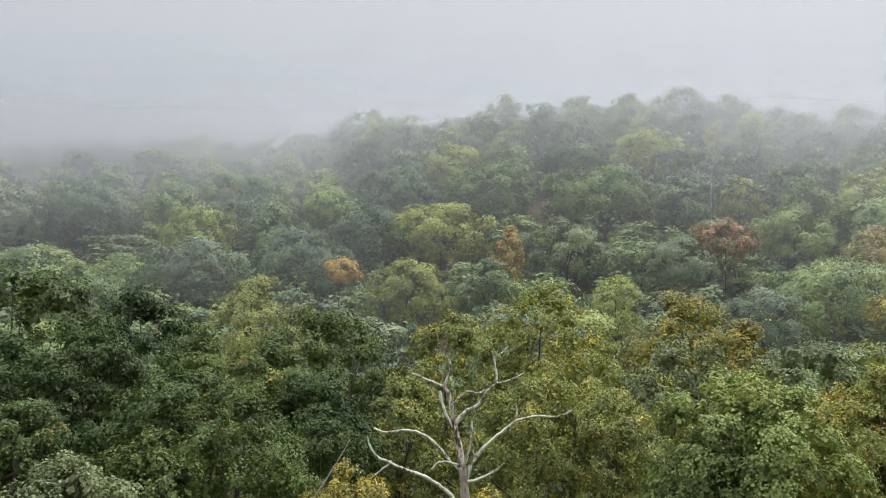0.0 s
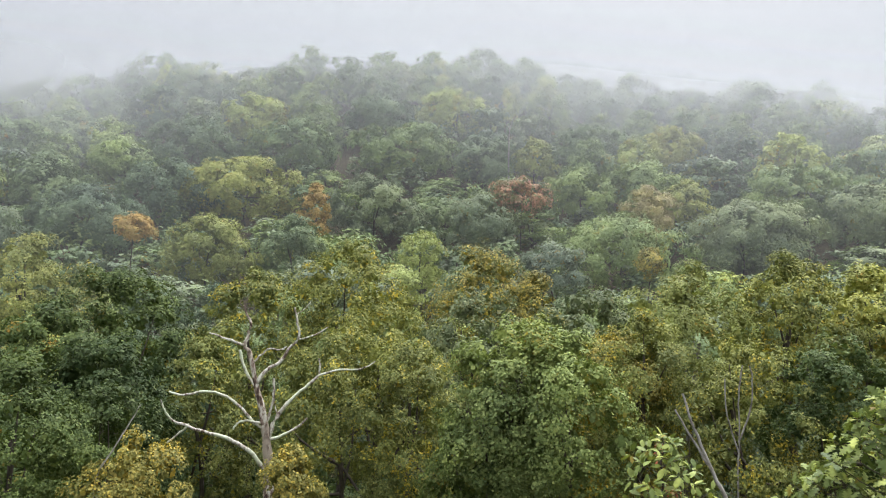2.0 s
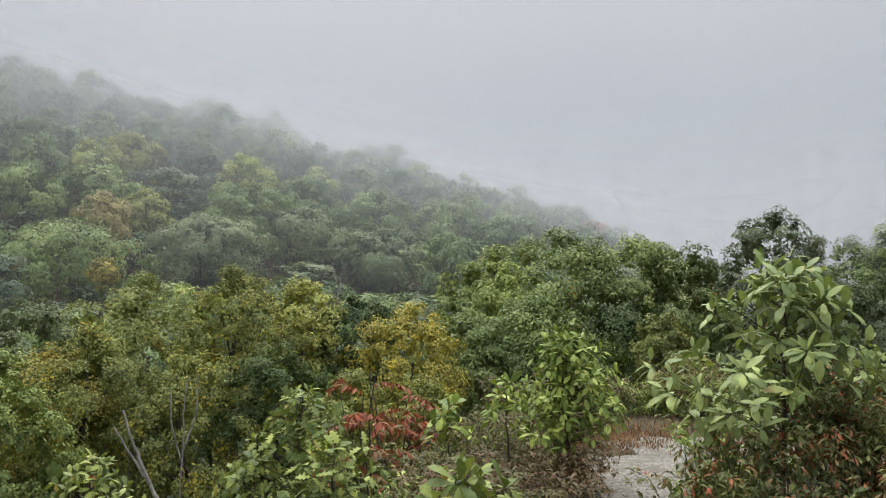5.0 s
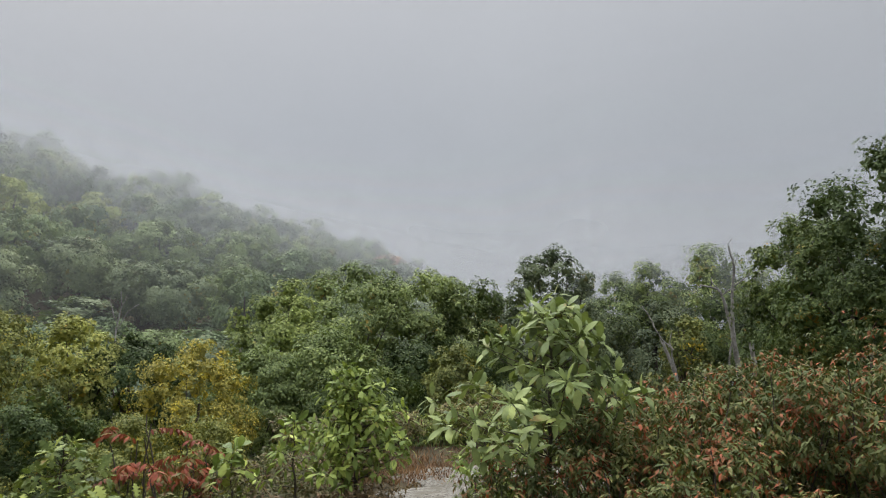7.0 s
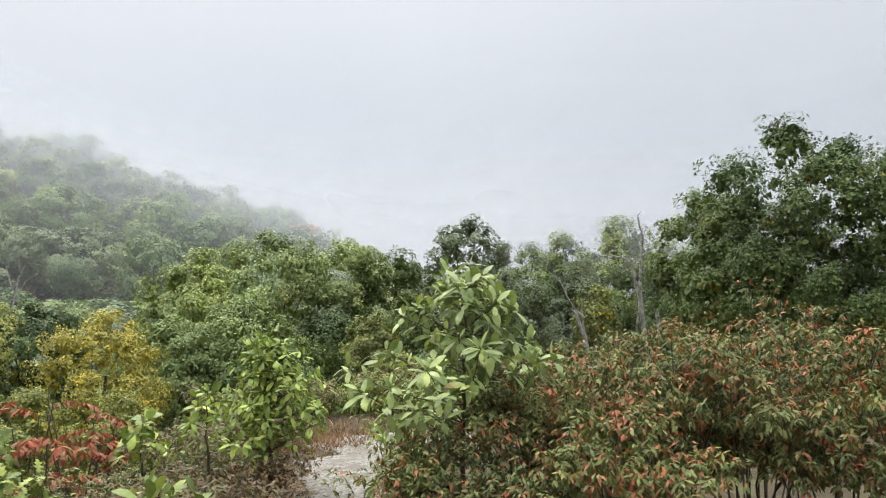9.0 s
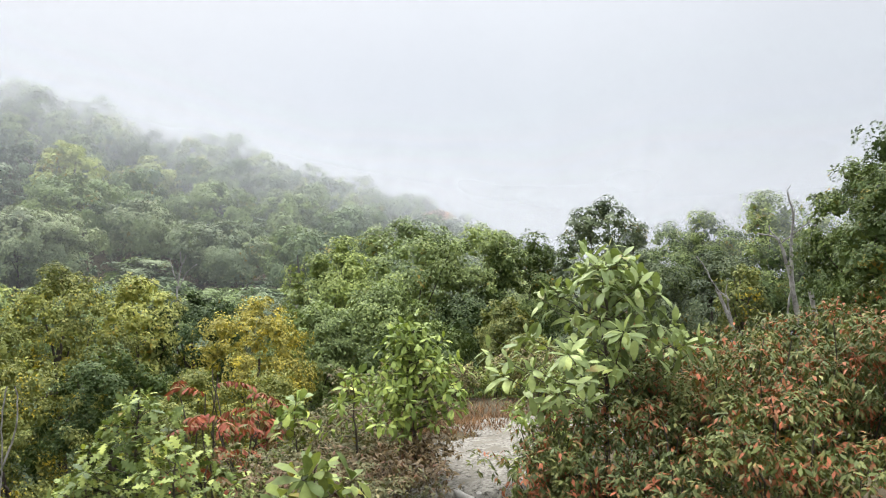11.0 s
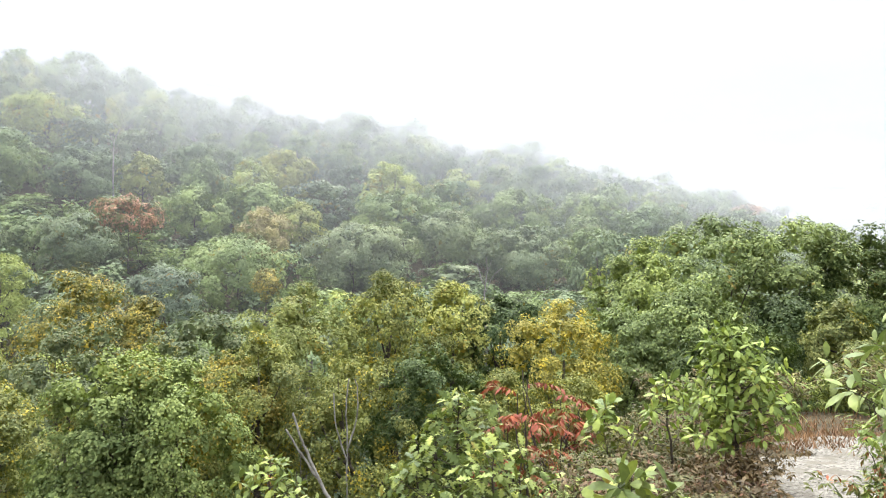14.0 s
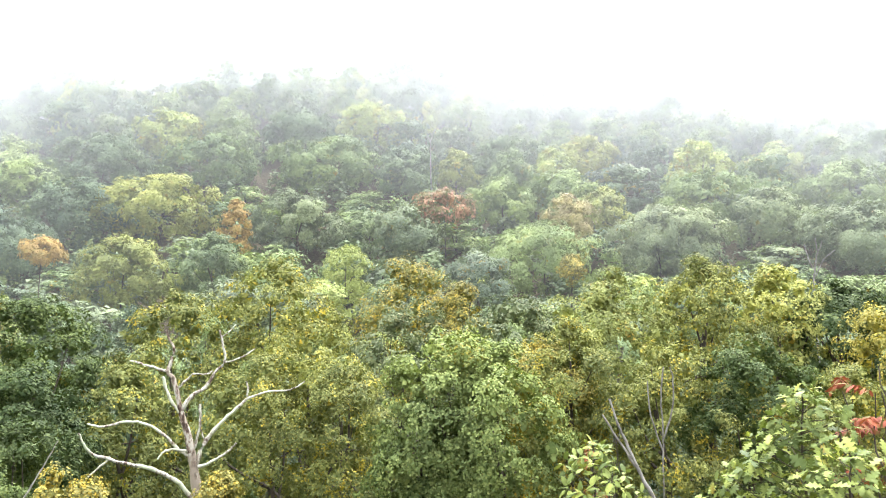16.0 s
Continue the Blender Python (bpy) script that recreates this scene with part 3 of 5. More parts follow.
# the valley side just below the lookout
broadleaf(-28.9, 25.2, 2.5, 5.5, 5.0, M_DARK, 1, "dark green oak on the valley side", "oak_tree")
broadleaf(-22.4, 27.2, 2.1, 4.6, 4.1, M_DARK, 2, "dark green oak on the valley side", "oak_tree")
broadleaf(-29.9, 21.2, 0.7, 4.1, 3.7, M_DARK, 3, "dark green oak with layered boughs", "oak_tree")
broadleaf(-25.4, 22.2, 0.8, 3.6, 3.2, M_DARK, 4, "dark green oak on the valley side", "oak_tree")
broadleaf(-14.7, 40.2, 3.2, 4.2, 3.8, M_YGREEN, 5, "small pale green tree on the slope", "maple_tree")
broadleaf(-11.0, 38.2, 1.9, 3.7, 3.3, M_OLIVE, 6, "small olive birch on the slope", "birch_tree")
broadleaf(-17.5, 24.2, 1.0, 5.2, 4.7, M_OAK, 7, "dense green oak with layered boughs", "oak_tree")
broadleaf(-8.5, 26.2, 1.6, 4.8, 4.3, M_OAK, 8, "dense green oak with layered boughs", "oak_tree")
broadleaf(-13.0, 22.2, 0.7, 3.6, 3.2, M_OAK, 9, "dense green oak on the valley side", "oak_tree")
# The neighbours' shade on this oak is carried by its darker leaf colour.
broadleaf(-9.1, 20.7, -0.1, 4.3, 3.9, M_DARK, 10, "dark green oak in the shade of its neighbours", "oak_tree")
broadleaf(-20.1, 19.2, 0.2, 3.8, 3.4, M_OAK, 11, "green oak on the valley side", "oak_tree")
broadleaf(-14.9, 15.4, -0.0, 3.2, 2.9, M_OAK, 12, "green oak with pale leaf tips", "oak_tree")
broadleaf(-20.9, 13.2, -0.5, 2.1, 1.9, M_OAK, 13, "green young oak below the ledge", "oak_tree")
# Deep shade put into the leaf colour of this young oak.
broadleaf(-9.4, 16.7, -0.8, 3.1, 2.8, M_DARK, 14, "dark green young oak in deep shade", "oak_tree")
broadleaf(-29.3, 15.2, -0.2, 1.7, 1.5, M_OAK, 15, "olive-green young oak on the valley side", "oak_tree")
broadleaf(-26.2, 11.4, -0.5, 3.0, 2.7, M_GREY, 16, "dull green young tree just below the ledge", "young_tree")
broadleaf(-6.9, 12.4, -0.9, 2.0, 1.8, M_YELLOW, 17, "golden yellow shrub below the ledge", "yellow_shrub")
broadleaf(4.0, 13.7, -1.5, 1.2, 1.1, M_YELLOW, 18, "small shrub with dry yellow leaves", "yellow_shrub")
broadleaf(-2.6, 22.4, -0.3, 3.9, 3.5, M_OLIVE, 19, "olive birch behind the dead tree", "birch_tree")
broadleaf(7.6, 27.4, 2.9, 5.1, 4.6, M_OLIVE, 20, "yellowing birch with golden tips", "birch_tree")
broadleaf(0.7, 26.4, 1.7, 4.9, 4.4, M_OLIVE, 21, "golden-green birch behind the dead tree", "birch_tree")
broadleaf(10.2, 21.4, 1.3, 4.3, 3.9, M_OLIVE, 22, "yellow-green birch with hanging boughs", "birch_tree")
broadleaf(7.7, 19.2, 0.2, 4.3, 3.9, M_OLIVE, 23, "yellow-green birch with orange patches", "birch_tree")
broadleaf(12.8, 18.2, -0.0, 2.9, 2.6, M_OLIVE, 24, "golden birch with drooping boughs", "birch_tree")
broadleaf(18.4, 38.4, 3.3, 7.2, 6.1, M_YELLOW, 25, "round golden-olive tree on the slope", "maple_tree", fill=1.6)
broadleaf(22.2, 37.2, 1.9, 3.6, 3.0, M_YELLOW, 26, "small golden tree beside a round one", "maple_tree")
broadleaf(17.3, 24.4, 1.1, 5.1, 4.6, M_GREY, 27, "dull grey-green tree on the valley side", "grey_green_tree")
broadleaf(26.7, 27.2, 1.3, 5.7, 5.1, M_GREY, 28, "dull grey-green tree on the valley side", "grey_green_tree")
broadleaf(20.7, 13.4, 0.9, 2.5, 2.2, M_PALE, 29, "pale green oak close to the ledge", "oak_tree")
broadleaf(24.9, 13.0, 0.7, 2.4, 2.2, M_PALE, 30, "pale green young oak close to the ledge", "oak_tree")
broadleaf(19.0, 13.7, -0.3, 2.5, 2.2, M_OAK, 31, "green young oak close to the ledge", "oak_tree")
broadleaf(28.2, 18.2, 0.4, 3.2, 2.9, M_YELLOW, 32, "yellow-flecked birch on the valley side", "birch_tree")
broadleaf(33.8, 20.3, 2.1, 4.4, 4.0, M_YGREEN, 33, "tall yellow-green tree with pale stems", "maple_tree", bark=M_GREYBARK)
broadleaf(40.2, 20.9, 2.4, 3.2, 2.9, M_OLIVE, 34, "tall olive birch with reddish tips", "birch_tree")
broadleaf(30.4, 17.6, 0.9, 2.7, 2.4, M_OLIVE, 35, "low olive birch behind the leaning dead stem", "birch_tree")
broadleaf(27.1, 18.6, 0.2, 2.8, 2.5, M_OLIVE, 36, "yellow-flecked birch on the valley side", "birch_tree")
broadleaf(37.4, 17.1, 0.4, 3.2, 2.9, M_OLIVE, 37, "olive birch with drooping boughs", "birch_tree")
broadleaf(45.1, 22.2, 2.1, 4.1, 3.7, M_YGREEN, 38, "leafy green hickory with yellow sprays", "hickory_tree")
broadleaf(49.3, 22.7, 1.7, 3.1, 2.8, M_OAK, 39, "green hickory with a few yellow leaves", "hickory_tree")
broadleaf(43.6, 17.6, 0.5, 3.3, 3.0, M_OAK, 40, "green hickory in the shade below the ledge", "hickory_tree")
broadleaf(53.7, 20.1, 1.5, 3.4, 3.1, M_GOLD, 41, "orange-yellow birch below the ledge", "birch_tree")
broadleaf(49.7, 15.6, 0.1, 2.4, 2.2, M_OLIVE, 42, "olive shrub tree below the ledge", "birch_tree")
broadleaf(55.2, 15.6, 0.0, 1.9, 1.7, M_OLIVE, 43, "olive shrub tree below the ledge", "birch_tree")
broadleaf(65.4, 28.0, 4.4, 6.8, 6.1, M_BROADOAK, 44, "large spreading green oak", "oak_tree")
broadleaf(59.5, 27.0, 3.6, 4.4, 4.0, M_BROADOAK, 45, "spreading bright green oak with yellow tips", "oak_tree")
broadleaf(70.6, 29.0, 4.2, 5.9, 5.3, M_BROADOAK, 46, "large spreading green oak", "oak_tree")
broadleaf(74.2, 29.5, 3.9, 4.5, 4.0, M_OAK, 47, "large dark green oak by the clearing", "oak_tree")
broadleaf(63.4, 23.5, 1.9, 4.6, 4.1, M_BROADOAK, 48, "grey-green oak with layered boughs", "oak_tree")
broadleaf(58.4, 23.0, 1.3, 3.9, 3.5, M_BROADOAK, 49, "grey-green oak with layered boughs", "oak_tree")
# Shade at the clearing's edge is coloured into these two crowns with dark leaves.
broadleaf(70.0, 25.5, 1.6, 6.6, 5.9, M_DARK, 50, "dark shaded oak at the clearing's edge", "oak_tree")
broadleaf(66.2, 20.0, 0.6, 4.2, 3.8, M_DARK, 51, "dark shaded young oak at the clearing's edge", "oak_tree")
broadleaf(72.9, 22.0, 1.4, 1.8, 1.6, M_OLIVE, 52, "slender yellow-green young tree", "young_tree")
broadleaf(74.6, 21.0, 0.4, 2.5, 2.2, M_OLIVE, 53, "olive young tree at the clearing's edge", "young_tree")
broadleaf(80.7, 32.0, 5.5, 5.2, 4.7, M_GREY, 54, "sparse dark oak against the fog", "oak_tree", fill=0.5)
broadleaf(85.4, 42.0, 5.2, 5.8, 5.2, M_BROADOAK, 55, "grey-green tree at the clearing's far edge", "oak_tree", group="trees beyond the clearing")
broadleaf(88.0, 42.0, 5.8, 3.2, 2.9, M_BROADOAK, 56, "narrow grey-green tree at the clearing's far edge", "oak_tree", group="trees beyond the clearing")
broadleaf(91.9, 42.0, 6.7, 6.4, 5.8, M_BROADOAK, 57, "tall grey-green tree at the clearing's far edge", "oak_tree", group="trees beyond the clearing")
broadleaf(95.7, 44.0, 5.7, 6.8, 6.1, M_BROADOAK, 58, "grey-green tree at the clearing's far edge", "oak_tree", group="trees beyond the clearing")
broadleaf(82.7, 38.0, 3.6, 7.1, 6.4, M_GREY, 59, "dark tree in the shade behind the clearing", "oak_tree", group="trees beyond the clearing")
broadleaf(88.4, 40.0, 3.6, 7.4, 6.7, M_GREY, 60, "dark tree in the shade behind the clearing", "oak_tree", group="trees beyond the clearing")
broadleaf(93.3, 41.0, 3.9, 7.6, 6.8, M_OAK, 61, "dark tree in the shade behind the clearing", "oak_tree", group="trees beyond the clearing")
broadleaf(97.9, 38.5, 3.9, 7.2, 6.5, M_OAK, 62, "dark tree in the shade behind the clearing", "oak_tree", group="trees beyond the clearing")
broadleaf(90.3, 33.5, 2.6, 2.2, 2.0, M_OLIVE, 63, "thin tree with a few russet leaves", "young_tree", fill=0.5, group="trees beyond the clearing")
broadleaf(98.8, 24.5, 5.4, 3.6, 5.6, M_OAK, 143, "tall dark green oak beyond the clearing", "oak_tree", group="trees beyond the clearing")
broadleaf(104.5, 22.0, 6.9, 6.4, 6.6, M_OAK, 244, "tall dark green oak towering over the shrubs", "oak_tree", group="trees beyond the clearing")
broadleaf(111.5, 23.0, 6.4, 5.6, 6.6, M_OAK, 145, "tall dark green oak towering over the shrubs", "oak_tree", group="trees beyond the clearing")
broadleaf(102.0, 25.0, 3.4, 4.6, 5.0, M_OAK, 146, "dark green oak beyond the clearing", "oak_tree", group="trees beyond the clearing")
broadleaf(101.6, 22.5, 4.9, 4.6, 5.6, M_OAK, 147, "dark green oak crowding a taller one", "oak_tree", group="trees beyond the clearing")
broadleaf(107.6, 21.5, 5.7, 5.2, 6.0, M_OAK, 148, "dark green oak crowding a taller one", "oak_tree", group="trees beyond the clearing")
broadleaf(105.0, 30.0, 3.0, 6.0, 6.0, M_OAK, 149, "dark tree in the shade behind the clearing", "oak_tree", group="trees beyond the clearing")
for k, (b, d, top, w) in enumerate(((82.5, 47, 5.4, 7), (88.0, 50, 6.0, 8), (93.5, 49, 6.2, 8), (99.5, 47, 6.4, 8), (105.5, 44, 6.2, 8), (111.5, 40, 5.0, 7), (118.0, 34, 5.0, 7), (119.0, 24, 6.0, 6))):
    broadleaf(b, d, top, w, 8.5, (M_GREY, M_DARK, M_OAK)[k % 3], 150 + k, "dense tree closing the far edge of the clearing", "oak_tree", group="trees beyond the clearing")
# single trees on the hill opposite
broadleaf(-11.2, 88.5, 10.8, 12.7, 10.2, H_DARK, 700, "dark green oak on the hillside", "oak_tree", group=HILL)
broadleaf(-0.3, 98.0, 16.5, 15.6, 12.5, H_YGREEN, 701, "large yellow-green maple on the hillside", "maple_tree", group=HILL)
broadleaf(9.7, 88.5, 13.7, 11.3, 9.0, H_GREY, 702, "rounded grey-green oak on the hillside", "oak_tree", group=HILL)
broadleaf(-2.8, 73.5, 7.0, 9.4, 7.5, H_YGREEN, 703, "yellowish green tree on the slope", "maple_tree", group=HILL)
broadleaf(3.5, 72.5, 7.2, 7.0, 5.6, H_DARK, 704, "dark green oak below a yellow-green maple", "oak_tree", group=HILL)
broadleaf(28.9, 78.5, 8.7, 14.0, 11.2, H_PALE, 705, "rounded light green tree on the hillside", "oak_tree", group=HILL)
broadleaf(33.5, 95.0, 14.2, 7.0, 5.6, H_YGREEN, 706, "slender yellow-green tree on the hillside", "maple_tree", group=HILL)
broadleaf(39.0, 87.5, 11.0, 12.9, 10.3, H_GREY, 707, "broad grey-green oak on the hillside", "oak_tree", group=HILL)
broadleaf(12.3, 111.5, 24.7, 17.3, 13.8, H_OAK, 708, "broad green oak with layered boughs on the hillside", "oak_tree", group=HILL)
broadleaf(3.5, 113.5, 25.1, 13.7, 11.0, H_OAK, 709, "broad green oak with layered boughs on the hillside", "oak_tree", group=HILL)
broadleaf(-4.1, 116.5, 24.8, 15.8, 12.6, H_DARK, 710, "dark green oak on the hillside", "oak_tree", group=HILL)
broadleaf(-8.6, 108.5, 19.7, 9.7, 7.8, H_OAK, 711, "rounded green oak on the hillside", "oak_tree", group=HILL)
broadleaf(-13.4, 103.5, 16.0, 11.3, 9.0, H_DARK, 712, "dark green oak on the hillside", "oak_tree", group=HILL)
broadleaf(-18.5, 101.0, 14.5, 9.4, 7.5, H_OLIVE, 713, "dull olive tree on the hillside", "birch_tree", group=HILL)
broadleaf(-19.1, 85.0, 9.0, 11.9, 9.5, H_GREY, 714, "broad grey-green oak on the hillside", "oak_tree", group=HILL)
broadleaf(-6.1, 96.0, 15.3, 11.2, 9.0, H_DARK, 715, "dark green oak on the hillside", "oak_tree", group=HILL)
broadleaf(18.1, 82.5, 11.3, 9.6, 7.7, H_GREY, 716, "grey-green oak below a rusty maple", "oak_tree", group=HILL)
broadleaf(22.2, 109.0, 22.5, 6.8, 5.4, H_YGREEN, 717, "small yellow-green tree on the hillside", "maple_tree", group=HILL)
broadleaf(25.8, 97.0, 16.2, 9.4, 7.5, H_OAK, 718, "green oak on the hillside", "oak_tree", group=HILL)
broadleaf(23.8, 65.5, 4.8, 7.4, 5.9, H_GREY, 719, "grey-green oak low on the slope", "oak_tree", group=HILL)
broadleaf(13.4, 68.0, 5.8, 5.0, 4.0, H_OLIVE, 720, "dull olive tree on the slope", "birch_tree", group=HILL)
broadleaf(0.6, 128.5, 31.9, 13.0, 10.4, H_OLIVE, 721, "faintly yellowed tree high on the hillside", "maple_tree", group=HILL)
broadleaf(18.1, 106.0, 22.1, 9.9, 7.9, H_DARK, 722, "dark green oak on the hillside", "oak_tree", group=HILL)
broadleaf(16.0, 129.0, 34.7, 15.0, 12.0, H_OLIVE, 723, "yellowish green tree high on the hillside", "birch_tree", group=HILL)
broadleaf(10.0, 126.0, 32.5, 14.7, 11.8, H_DARK, 724, "dark green oak high on the hillside", "oak_tree", group=HILL)
broadleaf(26.6, 118.5, 26.2, 15.7, 12.6, H_DARK, 725, "dark green oak high on the hillside", "oak_tree", group=HILL)
broadleaf(32.1, 121.0, 26.2, 14.1, 11.3, H_YGREEN, 726, "yellow-green tree high on the hillside", "maple_tree", group=HILL)
broadleaf(30.6, 101.0, 17.4, 11.8, 9.4, H_OAK, 727, "green oak on the hillside", "oak_tree", group=HILL)
broadleaf(-16.3, 122.5, 23.3, 13.3, 10.6, H_OAK, 728, "green oak high on the hillside", "oak_tree", group=HILL)
broadleaf(-12.2, 126.5, 26.1, 12.8, 10.2, H_OAK, 729, "green oak high on the hillside", "oak_tree", group=HILL)
broadleaf(-20.2, 112.5, 18.9, 11.4, 9.1, H_OAK, 730, "green oak high on the hillside", "oak_tree", group=HILL)
broadleaf(-26.6, 116.0, 18.5, 15.3, 12.2, H_DARK, 731, "dark green oak on the hillside", "oak_tree", group=HILL)
broadleaf(-30.2, 114.5, 16.8, 11.6, 9.3, H_GREY, 732, "grey-green oak on the hillside", "oak_tree", group=HILL)
broadleaf(-18.3, 84.0, 8.7, 9.1, 7.3, H_GREY, 733, "grey-green oak on the hillside", "oak_tree", group=HILL)
broadleaf(-26.6, 74.0, 5.1, 8.6, 6.9, H_OAK, 734, "green oak low on the slope", "oak_tree", group=HILL)
broadleaf(40.8, 104.5, 17.0, 14.2, 11.4, H_OAK, 735, "rounded green oak on the hillside", "oak_tree", group=HILL)
broadleaf(37.6, 86.0, 10.5, 11.0, 8.8, H_GREY, 736, "grey-green oak low on the slope", "oak_tree", group=HILL)
broadleaf(45.4, 98.5, 13.3, 10.0, 8.0, H_GREY, 737, "grey-green oak on the hillside", "oak_tree", group=HILL)
broadleaf(50.5, 116.0, 18.5, 13.5, 10.8, H_OAK, 738, "green oak on the hillside", "oak_tree", group=HILL)
broadleaf(51.0, 93.0, 10.6, 13.0, 10.4, H_GREY, 739, "blue-green oak low on the slope", "oak_tree", group=HILL)
broadleaf(56.2, 123.0, 18.6, 13.4, 10.7, H_OAK, 740, "green oak on the hillside", "oak_tree", group=HILL)
broadleaf(60.9, 120.0, 15.7, 12.1, 9.7, H_DARK, 741, "dark green oak at the hill's foot", "oak_tree", group=HILL)
broadleaf(65.0, 148.0, 21.4, 12.7, 10.2, H_OAK, 742, "green oak fading into fog", "oak_tree", group=HILL)
broadleaf(50.4, 156.0, 34.5, 18.2, 14.6, H_OAK, 743, "rounded green oak on the hill's crest", "oak_tree", group=HILL)
broadleaf(4.5, 156.0, 49.6, 11.5, 9.2, H_OAK, 744, "oak crown standing on the foggy ridge", "oak_tree", fill=0.55, group=HILL)
broadleaf(10.3, 156.0, 49.6, 9.1, 7.3, H_OAK, 745, "oak crown standing on the foggy ridge", "oak_tree", fill=0.55, group=HILL)
broadleaf(13.9, 156.0, 49.7, 10.9, 8.7, H_OAK, 746, "oak crown standing on the foggy ridge", "oak_tree", fill=0.55, group=HILL)
broadleaf(17.9, 156.0, 50.6, 14.5, 11.6, H_OAK, 747, "airy oak crown standing on the foggy ridge", "oak_tree", fill=0.55, group=HILL)
broadleaf(21.5, 156.0, 48.7, 9.7, 7.8, H_OAK, 748, "airy oak crown standing on the foggy ridge", "oak_tree", fill=0.55, group=HILL)
broadleaf(-6.2, 156.0, 45.1, 15.8, 12.6, H_OAK, 749, "rounded oak crown on the foggy ridge", "oak_tree", fill=0.55, group=HILL)
broadleaf(42.7, 156.0, 40.4, 7.3, 5.8, H_OAK, 750, "airy oak crown standing on the foggy ridge", "oak_tree", fill=0.55, group=HILL)
broadleaf(37.5, 156.0, 41.8, 12.1, 9.7, H_OAK, 751, "rounded oak crown on the foggy ridge", "oak_tree", fill=0.55, group=HILL)
broadleaf(-7.9, 70.0, 6.6, 3.6, 2.9, H_ORANGE, 61, "maple bough with bright orange leaves", "maple_tree", deep=False, group=HILL)
broadleaf(5.2, 80.0, 11.4, 3.5, 6.4, H_ORANGE, 63, "orange maple beside a yellow-green one", "maple_tree", deep=False, group=HILL)
broadleaf(21.2, 85.5, 13.4, 7.0, 5.0, H_RUST, 66, "rusty red maple on the hillside", "maple_tree", deep=False, group=HILL)
broadleaf(30.9, 82.5, 11.9, 6.4, 6.8, H_BLUSH, 68, "thin tree turning pinkish russet", "maple_tree", deep=False, group=HILL)
broadleaf(31.0, 60.5, 4.2, 2.4, 2.8, M_YELLOW, 70, "small golden tree on the hillside", "maple_tree", deep=False, group=HILL)
broadleaf(67.6, 136.0, 16.7, 6.3, 4.2, H_RUST, 72, "rust-coloured maple fading into fog", "maple_tree", deep=False, group=HILL)


# ---- the wooded hill ----
def template(seed, mat, n, leaf, clumps, label, name):
    """A hill tree with a crown of radius 1, base at the origin, top at 2.05."""
    rng = np.random.default_rng(seed)
    V, F, C = crown_leaves(rng, 1.0, 1.0, leaf, n, clumps, 0.30, TRI, m=14, ruffle=0.2)
    root = thing(name, (0, 0, 0), label, "tree", HILL)
    up = np.array([0, 0, 1.06])
    tv, tf = trunk_tubes(rng, -1.9, 1.0, 1.0, C, 0.05, 5)
    part("trunk", np_mesh("trunk", tv + up, tf, M_BARK, True), root)
    part("crown", np_mesh("crown", V + up, F, mat), root)
    return root


